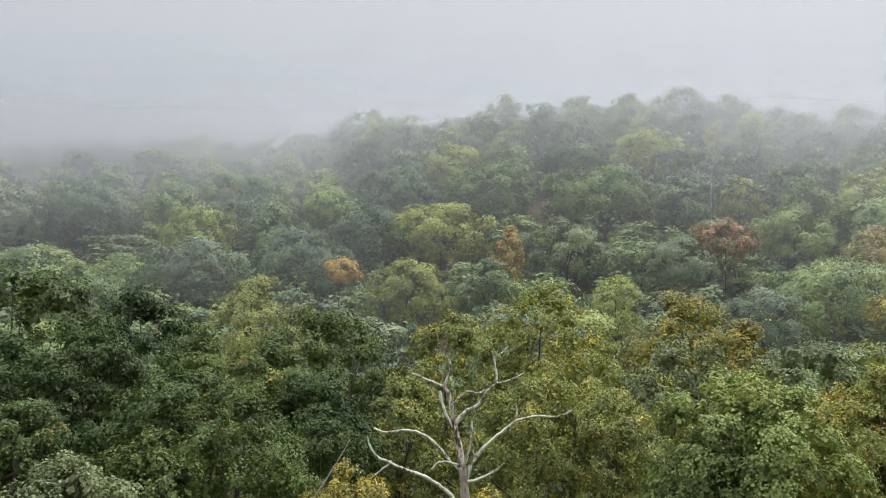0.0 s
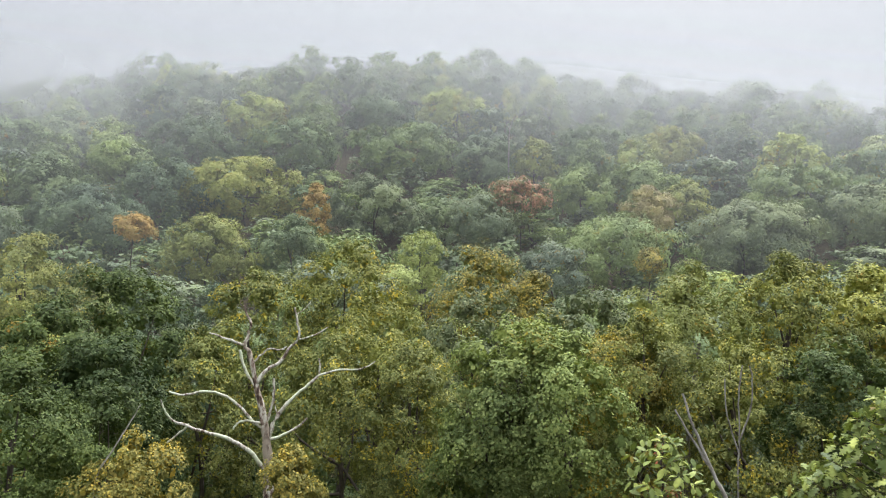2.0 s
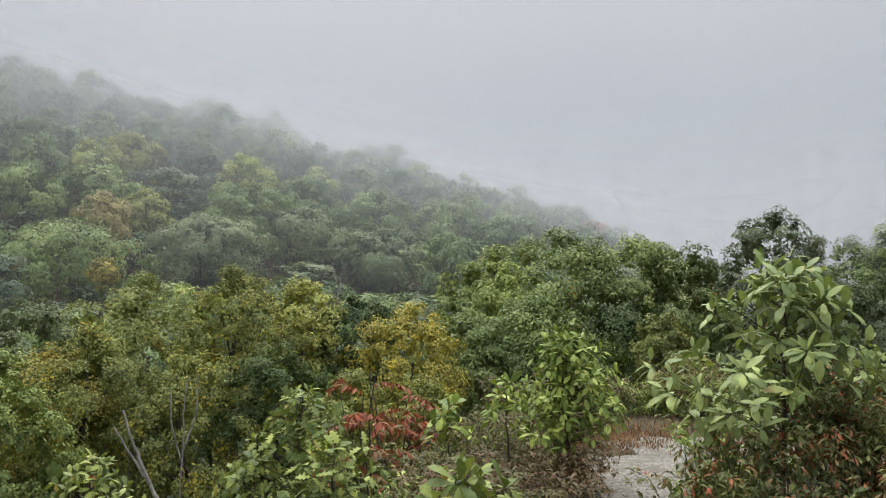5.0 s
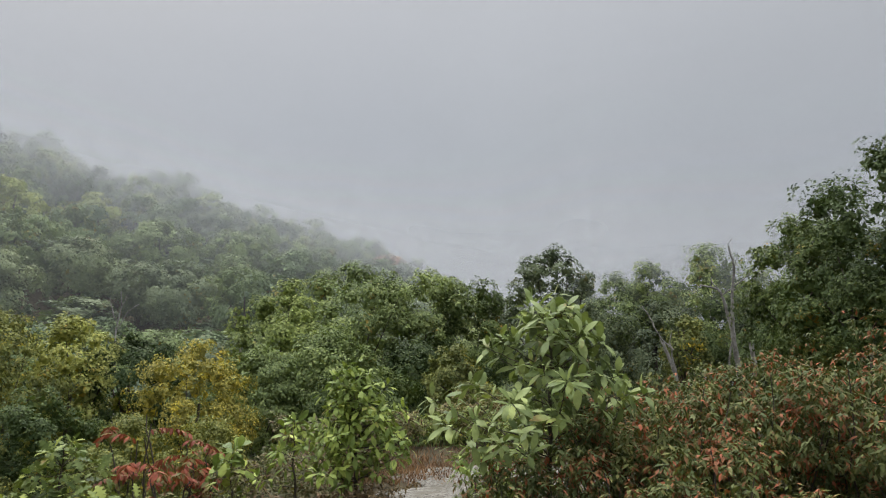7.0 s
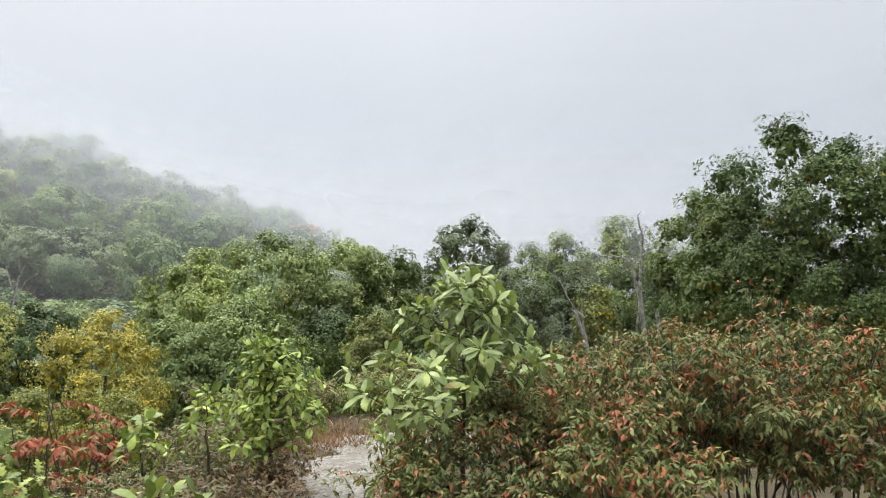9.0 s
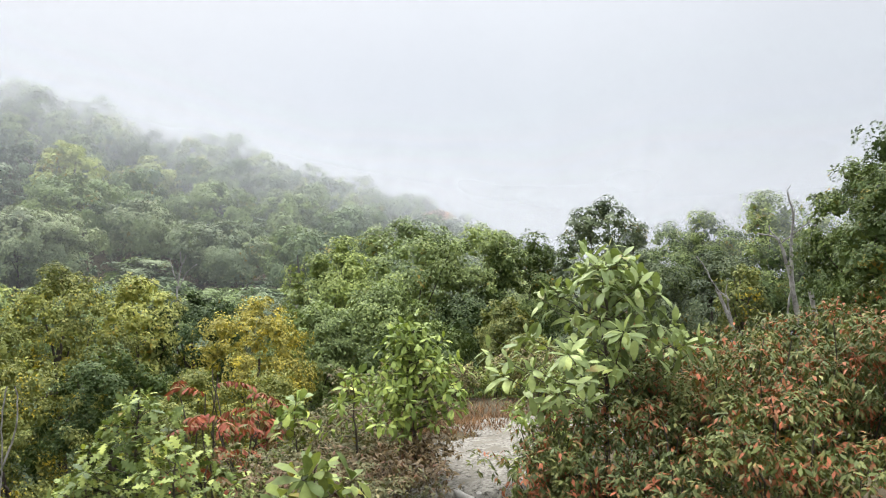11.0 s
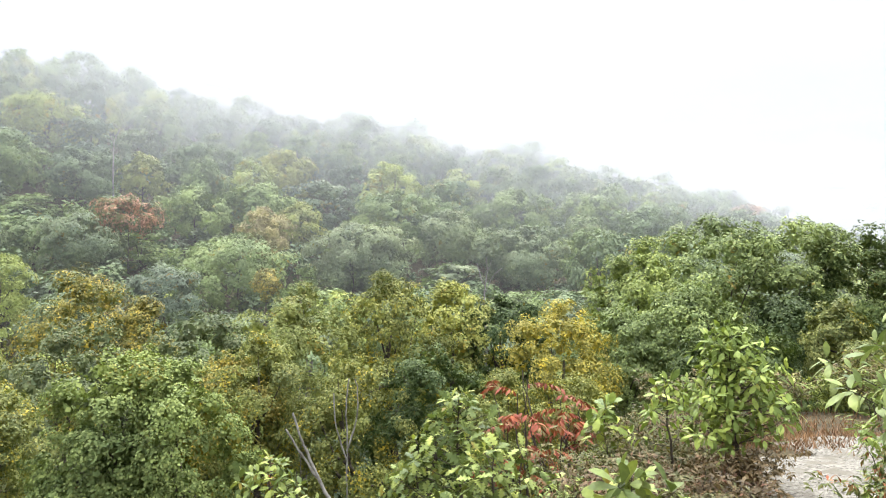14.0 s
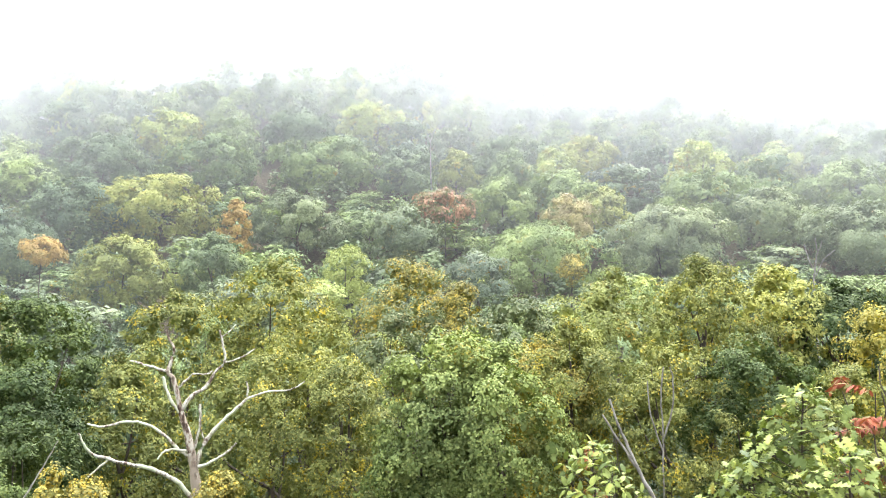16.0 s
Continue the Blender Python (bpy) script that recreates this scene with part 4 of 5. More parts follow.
def hill_woods():
    rng = np.random.default_rng(77)
    kinds = [(H_OAK, "green oak on the hillside", "oak_tree"), (H_DARK, "dark green oak on the hillside", "oak_tree"), (H_GREY, "grey-green oak on the hillside", "oak_tree"),
             (H_OAK, "rounded green oak on the hillside", "oak_tree"), (H_DARK, "dark green tree on the hillside", "oak_tree"), (H_OLIVE, "yellowish green tree on the hillside", "birch_tree"),
             (H_PALE, "light green tree on the hillside", "maple_tree"), (H_OLIVE, "olive green tree on the hillside", "maple_tree")]
    odds = np.array([0.25, 0.18, 0.17, 0.14, 0.10, 0.07, 0.075, 0.015])
    near = [template(200 + i, k[0], 4400, 0.058, 34, k[1], k[2]) for i, k in enumerate(kinds)]
    far = [template(300 + i, k[0], 2600, 0.082, 32, k[1], k[2]) for i, k in enumerate(kinds)]
    spots = []
    for _ in range(40000):
        b = rng.uniform(-46, 86)
        d = math.sqrt(rng.uniform(29 ** 2, 164 ** 2))
        if d < 46 and b > 55:
            continue
        x, y = spot(b, d)
        r = rng.uniform(3.8, 5.8) if d > 62 else rng.uniform(2.6, 4.2) if d > 42 else rng.uniform(2.0, 3.2)
        if any((x - u) ** 2 + (y - v) ** 2 < (0.77 * (r + s)) ** 2 for u, v, s in TAKEN):
            continue
        TAKEN.append((x, y, r))
        spots.append((d, b, x, y, r))
    for _ in range(2500):
        b, d, r = rng.uniform(-46, 66), rng.uniform(136, 162), rng.uniform(2.2, 3.0)
        x, y = spot(b, d)
        if any((x - u) ** 2 + (y - v) ** 2 < (0.62 * (r + q)) ** 2 for u, v, q in TAKEN):
            continue
        TAKEN.append((x, y, r))
        spots.append((d, b, x, y, r))
    spots.sort()
    woods = []
    for i, (d, b, x, y, r) in enumerate(spots):
        k = int(rng.choice(len(kinds), p=odds))
        base = Vector((x, y, float(land(x, y)) - 0.1))
        top = float(canopy(b, d)) + rng.normal(0, 0.9 if d < 115 else 0.35) + 0.4 * (r - 3.8)
        if d < 36:
            top = min(top, -1.0)
        for b0, half, d0, low in OPEN:
            if d < d0 - 2 and abs(b - b0) < half + math.degrees(0.5 * r / d):
                top = min(top, max(EYE + d * low, base.z + 4.5))
        h = max(3.5, top - base.z) / 2.05
        m = Matrix.LocRotScale(base, Euler((0, 0, rng.uniform(0, 6.28))), (r, r, h))
        if i < 280:
            lot = near if d < 66 else far
            copy_thing(lot[k], m)
        else:
            woods.append((k, m))
    shapes = []
    for s in range(4):
        V, F, C = crown_leaves(np.random.default_rng(400 + s), 1.0, 1.0, 0.105, 1500, 30, 0.31, TRI, m=9, ruffle=0.18)
        shapes.append((V + np.array([0, 0, 1.06]), F))
    for k, kind in enumerate(kinds):
        pieces = []
        for q, m in woods:
            if q != k:
                continue
            V, F = shapes[int(rng.integers(4))]
            M = np.array(m)
            pieces.append((V @ M[:3, :3].T + M[:3, 3], F))
        if pieces:
            V, F = joined(pieces)
            tagged(new("far_woods", np_mesh("far_woods", V, F, kind[0])), kind[1].replace("tree on", "tree crowns on").replace("oak on", "oak crowns on") + " crest, in fog", "woods", kind="stuff")
    for ob in near + far:
        for o in (*ob.children_recursive, ob):
            bpy.data.objects.remove(o)


hill_woods()


def undergrowth_fill():
    """Low young trees that close the woodland floor below the lookout."""
    rng = np.random.default_rng(91)
    # Mostly dark leaves: the shadow under the canopy is put into their colour.
    mats = [(M_DARK, "sapling thicket on the valley side, leaves darkened for shade"), (M_OAK, "green young oak on the valley side"), (M_DARK, "young tree on the valley side, leaves darkened for shade"), (M_DARK, "dark green young tree in the shade")]
    lots = []
    for i, (mat, lab) in enumerate(mats):
        r = np.random.default_rng(500 + i)
        V, F, C = crown_leaves(r, 1.0, 0.9, 0.075, 2400, 30, 0.34, TRI, m=20)
        root = thing("young_tree", (0, 0, 0), lab, "tree", "young trees below the lookout")
        up = np.array([0, 0, 1.15])
        tv, tf = trunk_tubes(r, -1.4, 1.0, 0.9, C, 0.03, 5)
        part("trunk", np_mesh("trunk", tv + up, tf, M_BARK, True), root)
        part("crown", np_mesh("crown", V + up, F, mat), root)
        lots.append(root)
    placed = []
    for _ in range(3000):
        b, d = rng.uniform(-44, 62), rng.uniform(8.5, 31)
        if b > 30 and d < 13 or b > 50 and d < 15 or d > 13.5 and rng.random() < 0.75:
            continue
        x, y = spot(b, d)
        r = rng.uniform(1.1, 1.8) * (0.7 + d / 50)
        if any((x - u) ** 2 + (y - v) ** 2 < (0.8 * (r + s)) ** 2 for u, v, s in placed):
            continue
        placed.append((x, y, r))
        z = float(land(x, y)) - 0.15
        top = min(-1.6 - 0.02 * d - 1.4 * float(step(11, 15, d)), z + rng.uniform(2.2, 3.6))
        m = Matrix.LocRotScale(Vector((x, y, z)), Euler((0, 0, rng.uniform(0, 6.28))), (r, r, max(0.7, top - z) / 2.0))
        lot = lots[int(rng.integers(4))]
        copy_thing(lot, m)
    for ob in lots:
        for o in (*ob.children_recursive, ob):
            bpy.data.objects.remove(o)


undergrowth_fill()


def valley_thicket():
    """Low crowns that close the woodland between the tall trees of the valley and the hill."""
    rng = np.random.default_rng(93)
    forms = []
    for i in range(3):
        V, F, C = crown_leaves(np.random.default_rng(520 + i), 1.0, 1.0, 0.085, 800, 20, 0.36, TRI, m=12)
        forms.append((V + np.array([0, 0, 1.0]), F))
    for i in range(3):
        V, F, C = crown_leaves(np.random.default_rng(530 + i), 1.0, 1.0, 0.17, 300, 16, 0.38, TRI, m=8)
        forms.append((V + np.array([0, 0, 1.0]), F))
    # The three near lots use dark leaves, painting in the shade between trees.
    mats = (M_DARK, M_DARK, M_DARK, H_DARK, H_OAK, H_GREY)
    lots, placed = [[] for _ in mats], []
    for _ in range(13000):
        b, d = rng.uniform(-44, 80), math.sqrt(rng.uniform(26 ** 2, 138 ** 2))
        if b > 62 and d < 40:
            continue
        x, y = spot(b, d)
        r = rng.uniform(1.5, 2.6) if d < 64 else rng.uniform(2.8, 3.8)
        if any((x - u) ** 2 + (y - v) ** 2 < (0.82 * (r + w)) ** 2 for u, v, w in placed):
            continue
        placed.append((x, y, r))
        V, F = forms[int(rng.integers(3)) + (3 if d > 64 else 0)]
        a, h = rng.uniform(0, 6.28), rng.uniform(1.3, 1.8) if d < 64 else rng.uniform(1.9, 2.7)
        turn = np.array([[math.cos(a), -math.sin(a), 0], [math.sin(a), math.cos(a), 0], [0, 0, 1]])
        lots[int(rng.integers(3)) + (3 if d > 64 else 0)].append(((V * np.array([r, r, h])) @ turn.T + np.array([x, y, float(land(x, y)) - 0.2]), F))
    for pieces, mat, tone in zip(lots, mats, ("dark green", "low shade-darkened green", "dense shade-darkened green", "far dark green", "far green", "far grey-green")):
        V, F = joined(pieces)
        tagged(new("thicket", np_mesh("thicket", V, F, mat)), tone + " thicket closing the wooded slopes between trees", "thicket", kind="stuff")


valley_thicket()


# ---- dead trees ----
def dead_tree(name, bearing, dist, limbs, label, mat, seed, depth=0.25, sink=True, bark=None):
    """limbs: (part name, start radius, end radius, points across and up). The first reaches the ground."""
    rng = np.random.default_rng(seed)
    x, y = spot(bearing, dist)
    base = ground_point(bearing, dist)
    a = radians(bearing)
    right, back = np.array([math.cos(a), -math.sin(a), 0]), np.array([math.sin(a), math.cos(a), 0])
    root = thing(name, base, label, "dead tree")
    for i, (part_name, r0, r1, pts) in enumerate(limbs):
        pts = list(pts)
        if i == 0 and sink:
            pts = [(pts[0][0] + 0.1, base.z - 0.3), (pts[0][0] + 0.05, (base.z + pts[0][1]) / 2)] + pts
        swing = 0 if i == 0 else rng.uniform(-1, 1) * depth
        n = max(1, len(pts) - 1)
        P = [right * u + back * (swing * (k / n)) * (abs(u - pts[0][0]) + 0.2) + np.array([0, 0, w - base.z]) for k, (u, w) in enumerate(pts)]
        path = smooth_path(P, 4, rng, 0.006 * dist / 16)
        V, F = tube(path, (r1 + (r0 * (0.9 if i == 0 else 0.62) - r1) * (1 - np.linspace(0, 1, len(path))) ** (1.7 if i == 0 else 1.2)) * rng.uniform(0.88, 1.12, len(path)), 8, rng, 0.08)
        part(part_name, np_mesh(part_name, V, F, bark if bark and i == 0 else mat, True), root, "trunk with patches of peeling brown bark" if bark and i == 0 else "")
    return root


OAK_LEADER = [
    ("trunk", 0.155, 0.02, [(0.07, -2.85), (0.04, -2.29), (-0.05, -1.58), (-0.2, -0.97), (-0.27, -0.67), (-0.39, -0.13), (-0.49, 0.04), (-0.41, 0.35), (-0.38, 0.5), (-0.46, 0.69), (-0.54, 0.9)]),
    ("branch", 0.05, 0.015, [(-0.46, 0.02), (-0.77, 0.14), (-1.02, 0.23), (-1.23, 0.29)]),
    ("branch", 0.05, 0.03, [(-0.24, -0.85), (-0.43, -0.56), (-0.54, -0.32), (-0.59, -0.06)]),
    ("branch", 0.035, 0.015, [(-0.33, -0.33), (-0.14, -0.15), (0.02, -0.02), (0.22, -0.06), (0.38, 0.01)]),
    ("branch", 0.07, 0.02, [(-0.26, -0.8), (-0.04, -0.48), (0.23, -0.32), (0.41, -0.04), (0.62, 0.2), (0.59, 0.52), (0.52, 0.85)]),
]
OAK_CROSS = [
    ("branch", 0.03, 0.012, [(0.6, 0.18), (0.95, 0.26), (1.25, 0.45)]),
    ("branch", 0.018, 0.008, [(0.55, 0.7), (0.72, 0.83), (0.86, 0.97)]),
    ("branch", 0.08, 0.012, [(0.02, -2.0), (0.19, -1.49), (0.5, -1.11), (0.86, -0.78), (1.09, -0.59), (1.52, -0.47), (1.94, -0.46), (2.26, -0.28)]),
    ("branch", 0.03, 0.018, [(1.05, -0.63), (1.09, -0.41), (1.06, -0.24)]),
]
OAK_LOWER = [
    ("branch", 0.055, 0.02, [(-0.04, -1.75), (-0.27, -1.57), (-0.59, -1.22), (-0.9, -1.0), (-1.27, -0.92), (-1.7, -0.99), (-2.01, -0.92)]),
    ("branch", 0.045, 0.02, [(-0.06, -1.6), (-0.39, -1.54), (-0.57, -1.56), (-0.69, -1.68)]),
    ("branch", 0.075, 0.018, [(0.03, -2.62), (-0.37, -2.16), (-0.8, -1.89), (-1.24, -1.73), (-1.61, -1.58), (-1.86, -1.46), (-2.02, -1.23), (-2.09, -1.0)]),
    ("branch", 0.04, 0.015, [(-1.57, -1.58), (-1.75, -1.75), (-2.02, -1.97)]),
    ("branch", 0.045, 0.025, [(-0.02, -1.66), (0.06, -1.37), (0.12, -1.07), (0.13, -0.65)]),
    ("branch", 0.025, 0.01, [(0.22, -1.46), (0.13, -1.13)]),
    ("branch", 0.055, 0.018, [(0.03, -1.95), (0.35, -1.85), (0.64, -1.68), (0.84, -1.49)]),
]
dead_tree("dead_oak", 1.98, 16.2, OAK_LEADER + OAK_CROSS + OAK_LOWER, "bleached, leafless dead oak with lichened forking branches", M_DEAD, 21, bark=M_DEADBARK)
dead_tree("dead_tree", 94.0, 32.0, [
    ("trunk", 0.19, 0.035, [(0.0, -0.57), (-0.07, 0.57), (-0.17, 1.71), (-0.2, 2.41), (-0.16, 3.11), (-0.13, 3.81), (-0.04, 4.51), (-0.17, 5.1), (-0.23, 5.41)]),
    ("branch", 0.12, 0.03, [(-0.2, 1.9), (-0.39, 2.76), (-0.55, 3.35), (-0.65, 3.58), (-0.98, 3.71), (-1.43, 3.84)]),
    ("branch", 0.05, 0.02, [(-0.62, 3.5), (-0.91, 3.9), (-0.95, 4.11)]),
    ("branch", 0.05, 0.02, [(-0.5, 3.4), (0.02, 3.8), (0.59, 4.25)]),
    ("branch", 0.06, 0.02, [(-0.15, 3.58), (0.35, 3.79), (0.8, 4.13), (1.07, 4.38)]),
    ("branch", 0.03, 0.012, [(-0.17, 5.05), (-0.25, 5.41), (-0.1, 5.69)]),
    ("branch", 0.025, 0.01, [(-0.04, 4.55), (0.09, 4.97), (0.1, 5.16)]),
    ("branch", 0.06, 0.04, [(-0.2, 1.6), (-0.35, 0.9), (-0.35, 0.2)]),
], "tall grey dead tree with a forked trunk, behind the shrubs", M_DEADFAR, 22)
dead_tree("leaning_dead_stem", 36.0, 9.66, [
    ("stem", 0.05, 0.014, [(0.1, -1.25), (-0.02, -0.95), (-0.18, -0.65), (-0.32, -0.3), (-0.41, -0.1), (-0.5, 0.22)]),
    ("branch", 0.03, 0.012, [(-0.2, -0.62), (-0.42, -0.28), (-0.6, 0.01)]),
], "thin grey dead stem leaning out of the bushes", M_DEADFAR, 23)
dead_tree("pale_sapling", 37.0, 15.5, [
    ("stem", 0.03, 0.012, [(0.0, -2.4), (0.02, -1.4), (0.0, -0.6), (0.08, 0.0)]),
    ("branch", 0.03, 0.012, [(0.01, -1.5), (0.2, -0.9), (0.25, -0.3), (0.2, 0.0)]),
    ("branch", 0.03, 0.012, [(0.01, -1.7), (-0.2, -1.0), (-0.25, -0.3)]),
], "pale grey bare stems of a young tree", M_DEADFAR, 24)
dead_tree("broken_stump", 89.3, 24.0, [
    ("trunk", 0.12, 0.05, [(0.16, 0.39), (-0.03, 1.0), (-0.2, 1.5)]),
    ("splinter", 0.07, 0.012, [(0.1, 0.6), (-0.12, 1.2), (-0.3, 1.62)]),
    ("splinter", 0.05, 0.01, [(0.12, 0.7), (0.05, 1.2), (0.02, 1.5)]),
    ("branch", 0.045, 0.015, [(0.1, 1.25), (-0.32, 1.71), (-0.56, 2.24), (-0.82, 2.64)]),
    ("branch", 0.03, 0.012, [(-0.04, 1.35), (0.06, 1.8)]),
], "broken dead trunk with a splintered leaning limb", M_DEADFAR, 25)
dead_tree("dead_pole", 95.0, 30.0, [
    ("trunk", 0.12, 0.08, [(0.04, -0.2), (0.02, 0.64), (-0.09, 1.5)]),
    ("branch", 0.03, 0.012, [(0.0, 0.6), (-0.27, 0.96)]),
], "short broken grey dead trunk", M_DEADFAR, 26)
dead_tree("bare_twig", -8.3, 12.5, [("stem", 0.022, 0.008, [(-0.30, -1.72), (-0.07, -1.2), (0.12, -0.86), (0.22, -0.68), (0.32, -0.5)])], "bare pale twig rising from the thicket", M_BLEACHED, 27)
dead_tree("dead_tree", 48.0, 45.1, [
    ("trunk", 0.10, 0.025, [(-0.08, 1.07), (0.0, 2.33), (0.14, 3.27), (0.08, 4.05)]),
    ("branch", 0.05, 0.02, [(0.0, 1.9), (0.42, 2.8), (1.02, 3.33)]),
    ("branch", 0.05, 0.02, [(-0.03, 2.2), (-0.37, 3.11), (-0.48, 3.74)]),
    ("branch", 0.04, 0.02, [(0.14, 3.11), (0.42, 3.89)]),
], "small bleached dead tree among green crowns", M_DEADFAR, 28)
dead_tree("dead_tree", 20.3, 104.0, [
    ("trunk", 0.15, 0.07, [(-0.2, 21.5), (-0.1, 22.6), (0.25, 23.9), (0.7, 24.6)]),
    ("branch", 0.11, 0.05, [(-0.13, 22.4), (-0.6, 23.6)]),
], "pale forked snag on the foggy hillside", M_DEADFAR, 29)
dead_tree("dead_sapling", 56.5, 30.0, [("trunk", 0.07, 0.03, [(0, -0.5), (0.05, 0.8), (-0.02, 1.6)]), ("branch", 0.03, 0.015, [(0.04, 0.7), (0.25, 1.5)])], "thin bare grey trunk", M_DEADFAR, 30)


# ---- rock, log, dry grass ----
def rock_slab(name, bearing, dist, rx, ry, thick, seed, label):
    rng = np.random.default_rng(seed)
    base = ground_point(bearing, dist)
    ph = rng.uniform(0, 6.28, 5)
    rings, seg = 14, 64
    th = np.linspace(0, 2 * np.pi, seg, endpoint=False)
    out = 1 + 0.12 * np.sin(2 * th + ph[0]) + 0.08 * np.sin(3 * th + ph[1]) + 0.05 * np.sin(7 * th + ph[2]) + 0.03 * np.sin(13 * th + ph[3])
    V = [(0, 0, thick)]
    for i in range(1, rings + 1):
        s = i / rings
        for t, o in zip(th, out):
            x, y = rx * o * s * math.cos(t), ry * o * s * math.sin(t)
            z = thick * (1 - 0.25 * s ** 2 - (0.75 * max(0, (s - 0.86) / 0.14) ** 1.5 if s > 0.86 else 0)) + 0.03 * noise.noise(Vector((x * 1.3, y * 1.3, seed))) + 0.012 * noise.noise(Vector((x * 5, y * 5, seed)))
            V.append((x, y, z if i < rings else -0.3))
    F = [(1 + (i - 1) * seg + j, 1 + (i - 1) * seg + (j + 1) % seg, 1 + i * seg + (j + 1) % seg, 1 + i * seg + j) for i in range(1, rings) for j in range(seg)]
    me = np_mesh(name, V, F, M_ROCK, True)
    bm = bmesh.new()
    bm.from_mesh(me)
    bm.verts.ensure_lookup_table()
    for j in range(seg):
        bm.faces.new((bm.verts[0], bm.verts[1 + j], bm.verts[1 + (j + 1) % seg])).smooth = True
    bmesh.ops.recalc_face_normals(bm, faces=bm.faces)
    bm.to_mesh(me)
    bm.free()
    ob = new(name, me)
    ob.location, ob.rotation_euler = base, (0, 0, radians(-bearing))
    return tagged(ob, label, "rock", "pale rock ledges")


rock_slab("rock_slab", 72.0, 7.0, 0.95, 1.3, 0.10, 3, "pale lichened granite slab level with the ground")
rock_slab("rock_slab", 77.5, 8.6, 1.5, 0.8, 0.07, 5, "pale granite ledge under the shrubs")
rock_slab("rock_slab", 20.0, 0.9, 1.7, 1.5, 0.06, 8, "pale granite ledge of the lookout")


def fallen_branch():
    rng = np.random.default_rng(61)
    base = ground_point(70.4, 6.0)
    root = thing("fallen_branch", base, "weathered pale dead branch lying by the rock", "branch")
    p = [ground_point(b, d) - base + Vector((0, 0, h)) for b, d, h in ((67.3, 6.5, 0.05), (68.4, 6.22, 0.06), (70.2, 5.76, 0.07), (72.6, 5.28, 0.05), (75.0, 4.9, 0.03))]
    path = smooth_path(p, 4, rng, 0.004)
    path = np.concatenate([path[:1], path, path[-1:] + (path[-1:] - path[-2:-1]) * 0.08])
    V, F = tube(path, np.concatenate([[0.003], np.linspace(0.026, 0.046, len(path) - 2), [0.003]]), 10, rng, 0.03)
    part("stem", np_mesh("stem", V, F, M_BLEACHED, True), root)
    q = [ground_point(71.4, 5.62) - base + Vector((0, 0, h)) for h in (-0.02, 0.06, 0.12)]
    q[2] += Vector((0.015, 0.01, 0))
    q.append(q[2] + Vector((0, 0, 0.012)))
    path = smooth_path(q, 3)
    V, F = tube(path, np.concatenate([np.linspace(0.026, 0.022, len(path) - 1), [0.002]]), 8, rng, 0.06)
    part("stub", np_mesh("stub", V, F, M_BLEACHED, True), root, "upright broken white stub")


fallen_branch()


def dry_grass():
    rng = np.random.default_rng(62)
    n = 9000
    b, d = rng.uniform(60, 80, n), 8.3 + rng.exponential(1.1, n)
    k = n // 3
    b[:k], d[:k] = rng.uniform(56, 76, k), rng.uniform(5.0, 8.3, k)
    keep = (d < 12.5) & ~((d < 8.1) & (b > 67.2))
    b, d = b[keep], d[keep]
    a = np.radians(b)
    X, Y = d * np.sin(a), d * np.cos(a)
    P = np.stack([X, Y, land(X, Y) - 0.02], -1)
    D = unit(rng.normal(0, 0.45, (len(P), 3)) + np.array([0, 0, 1.0]))
    N = unit(rng.normal(size=(len(P), 3)) * np.array([1, 1, 0.3]))
    V, F = leaves(KITE, P, D, N, rng.uniform(0.05, 0.15, len(P)), 0.11)
    tagged(new("dry_grass", np_mesh("dry_grass", V, F, M_GRASS)), "dry russet grass round the rock slab", "grass", kind="stuff")


dry_grass()


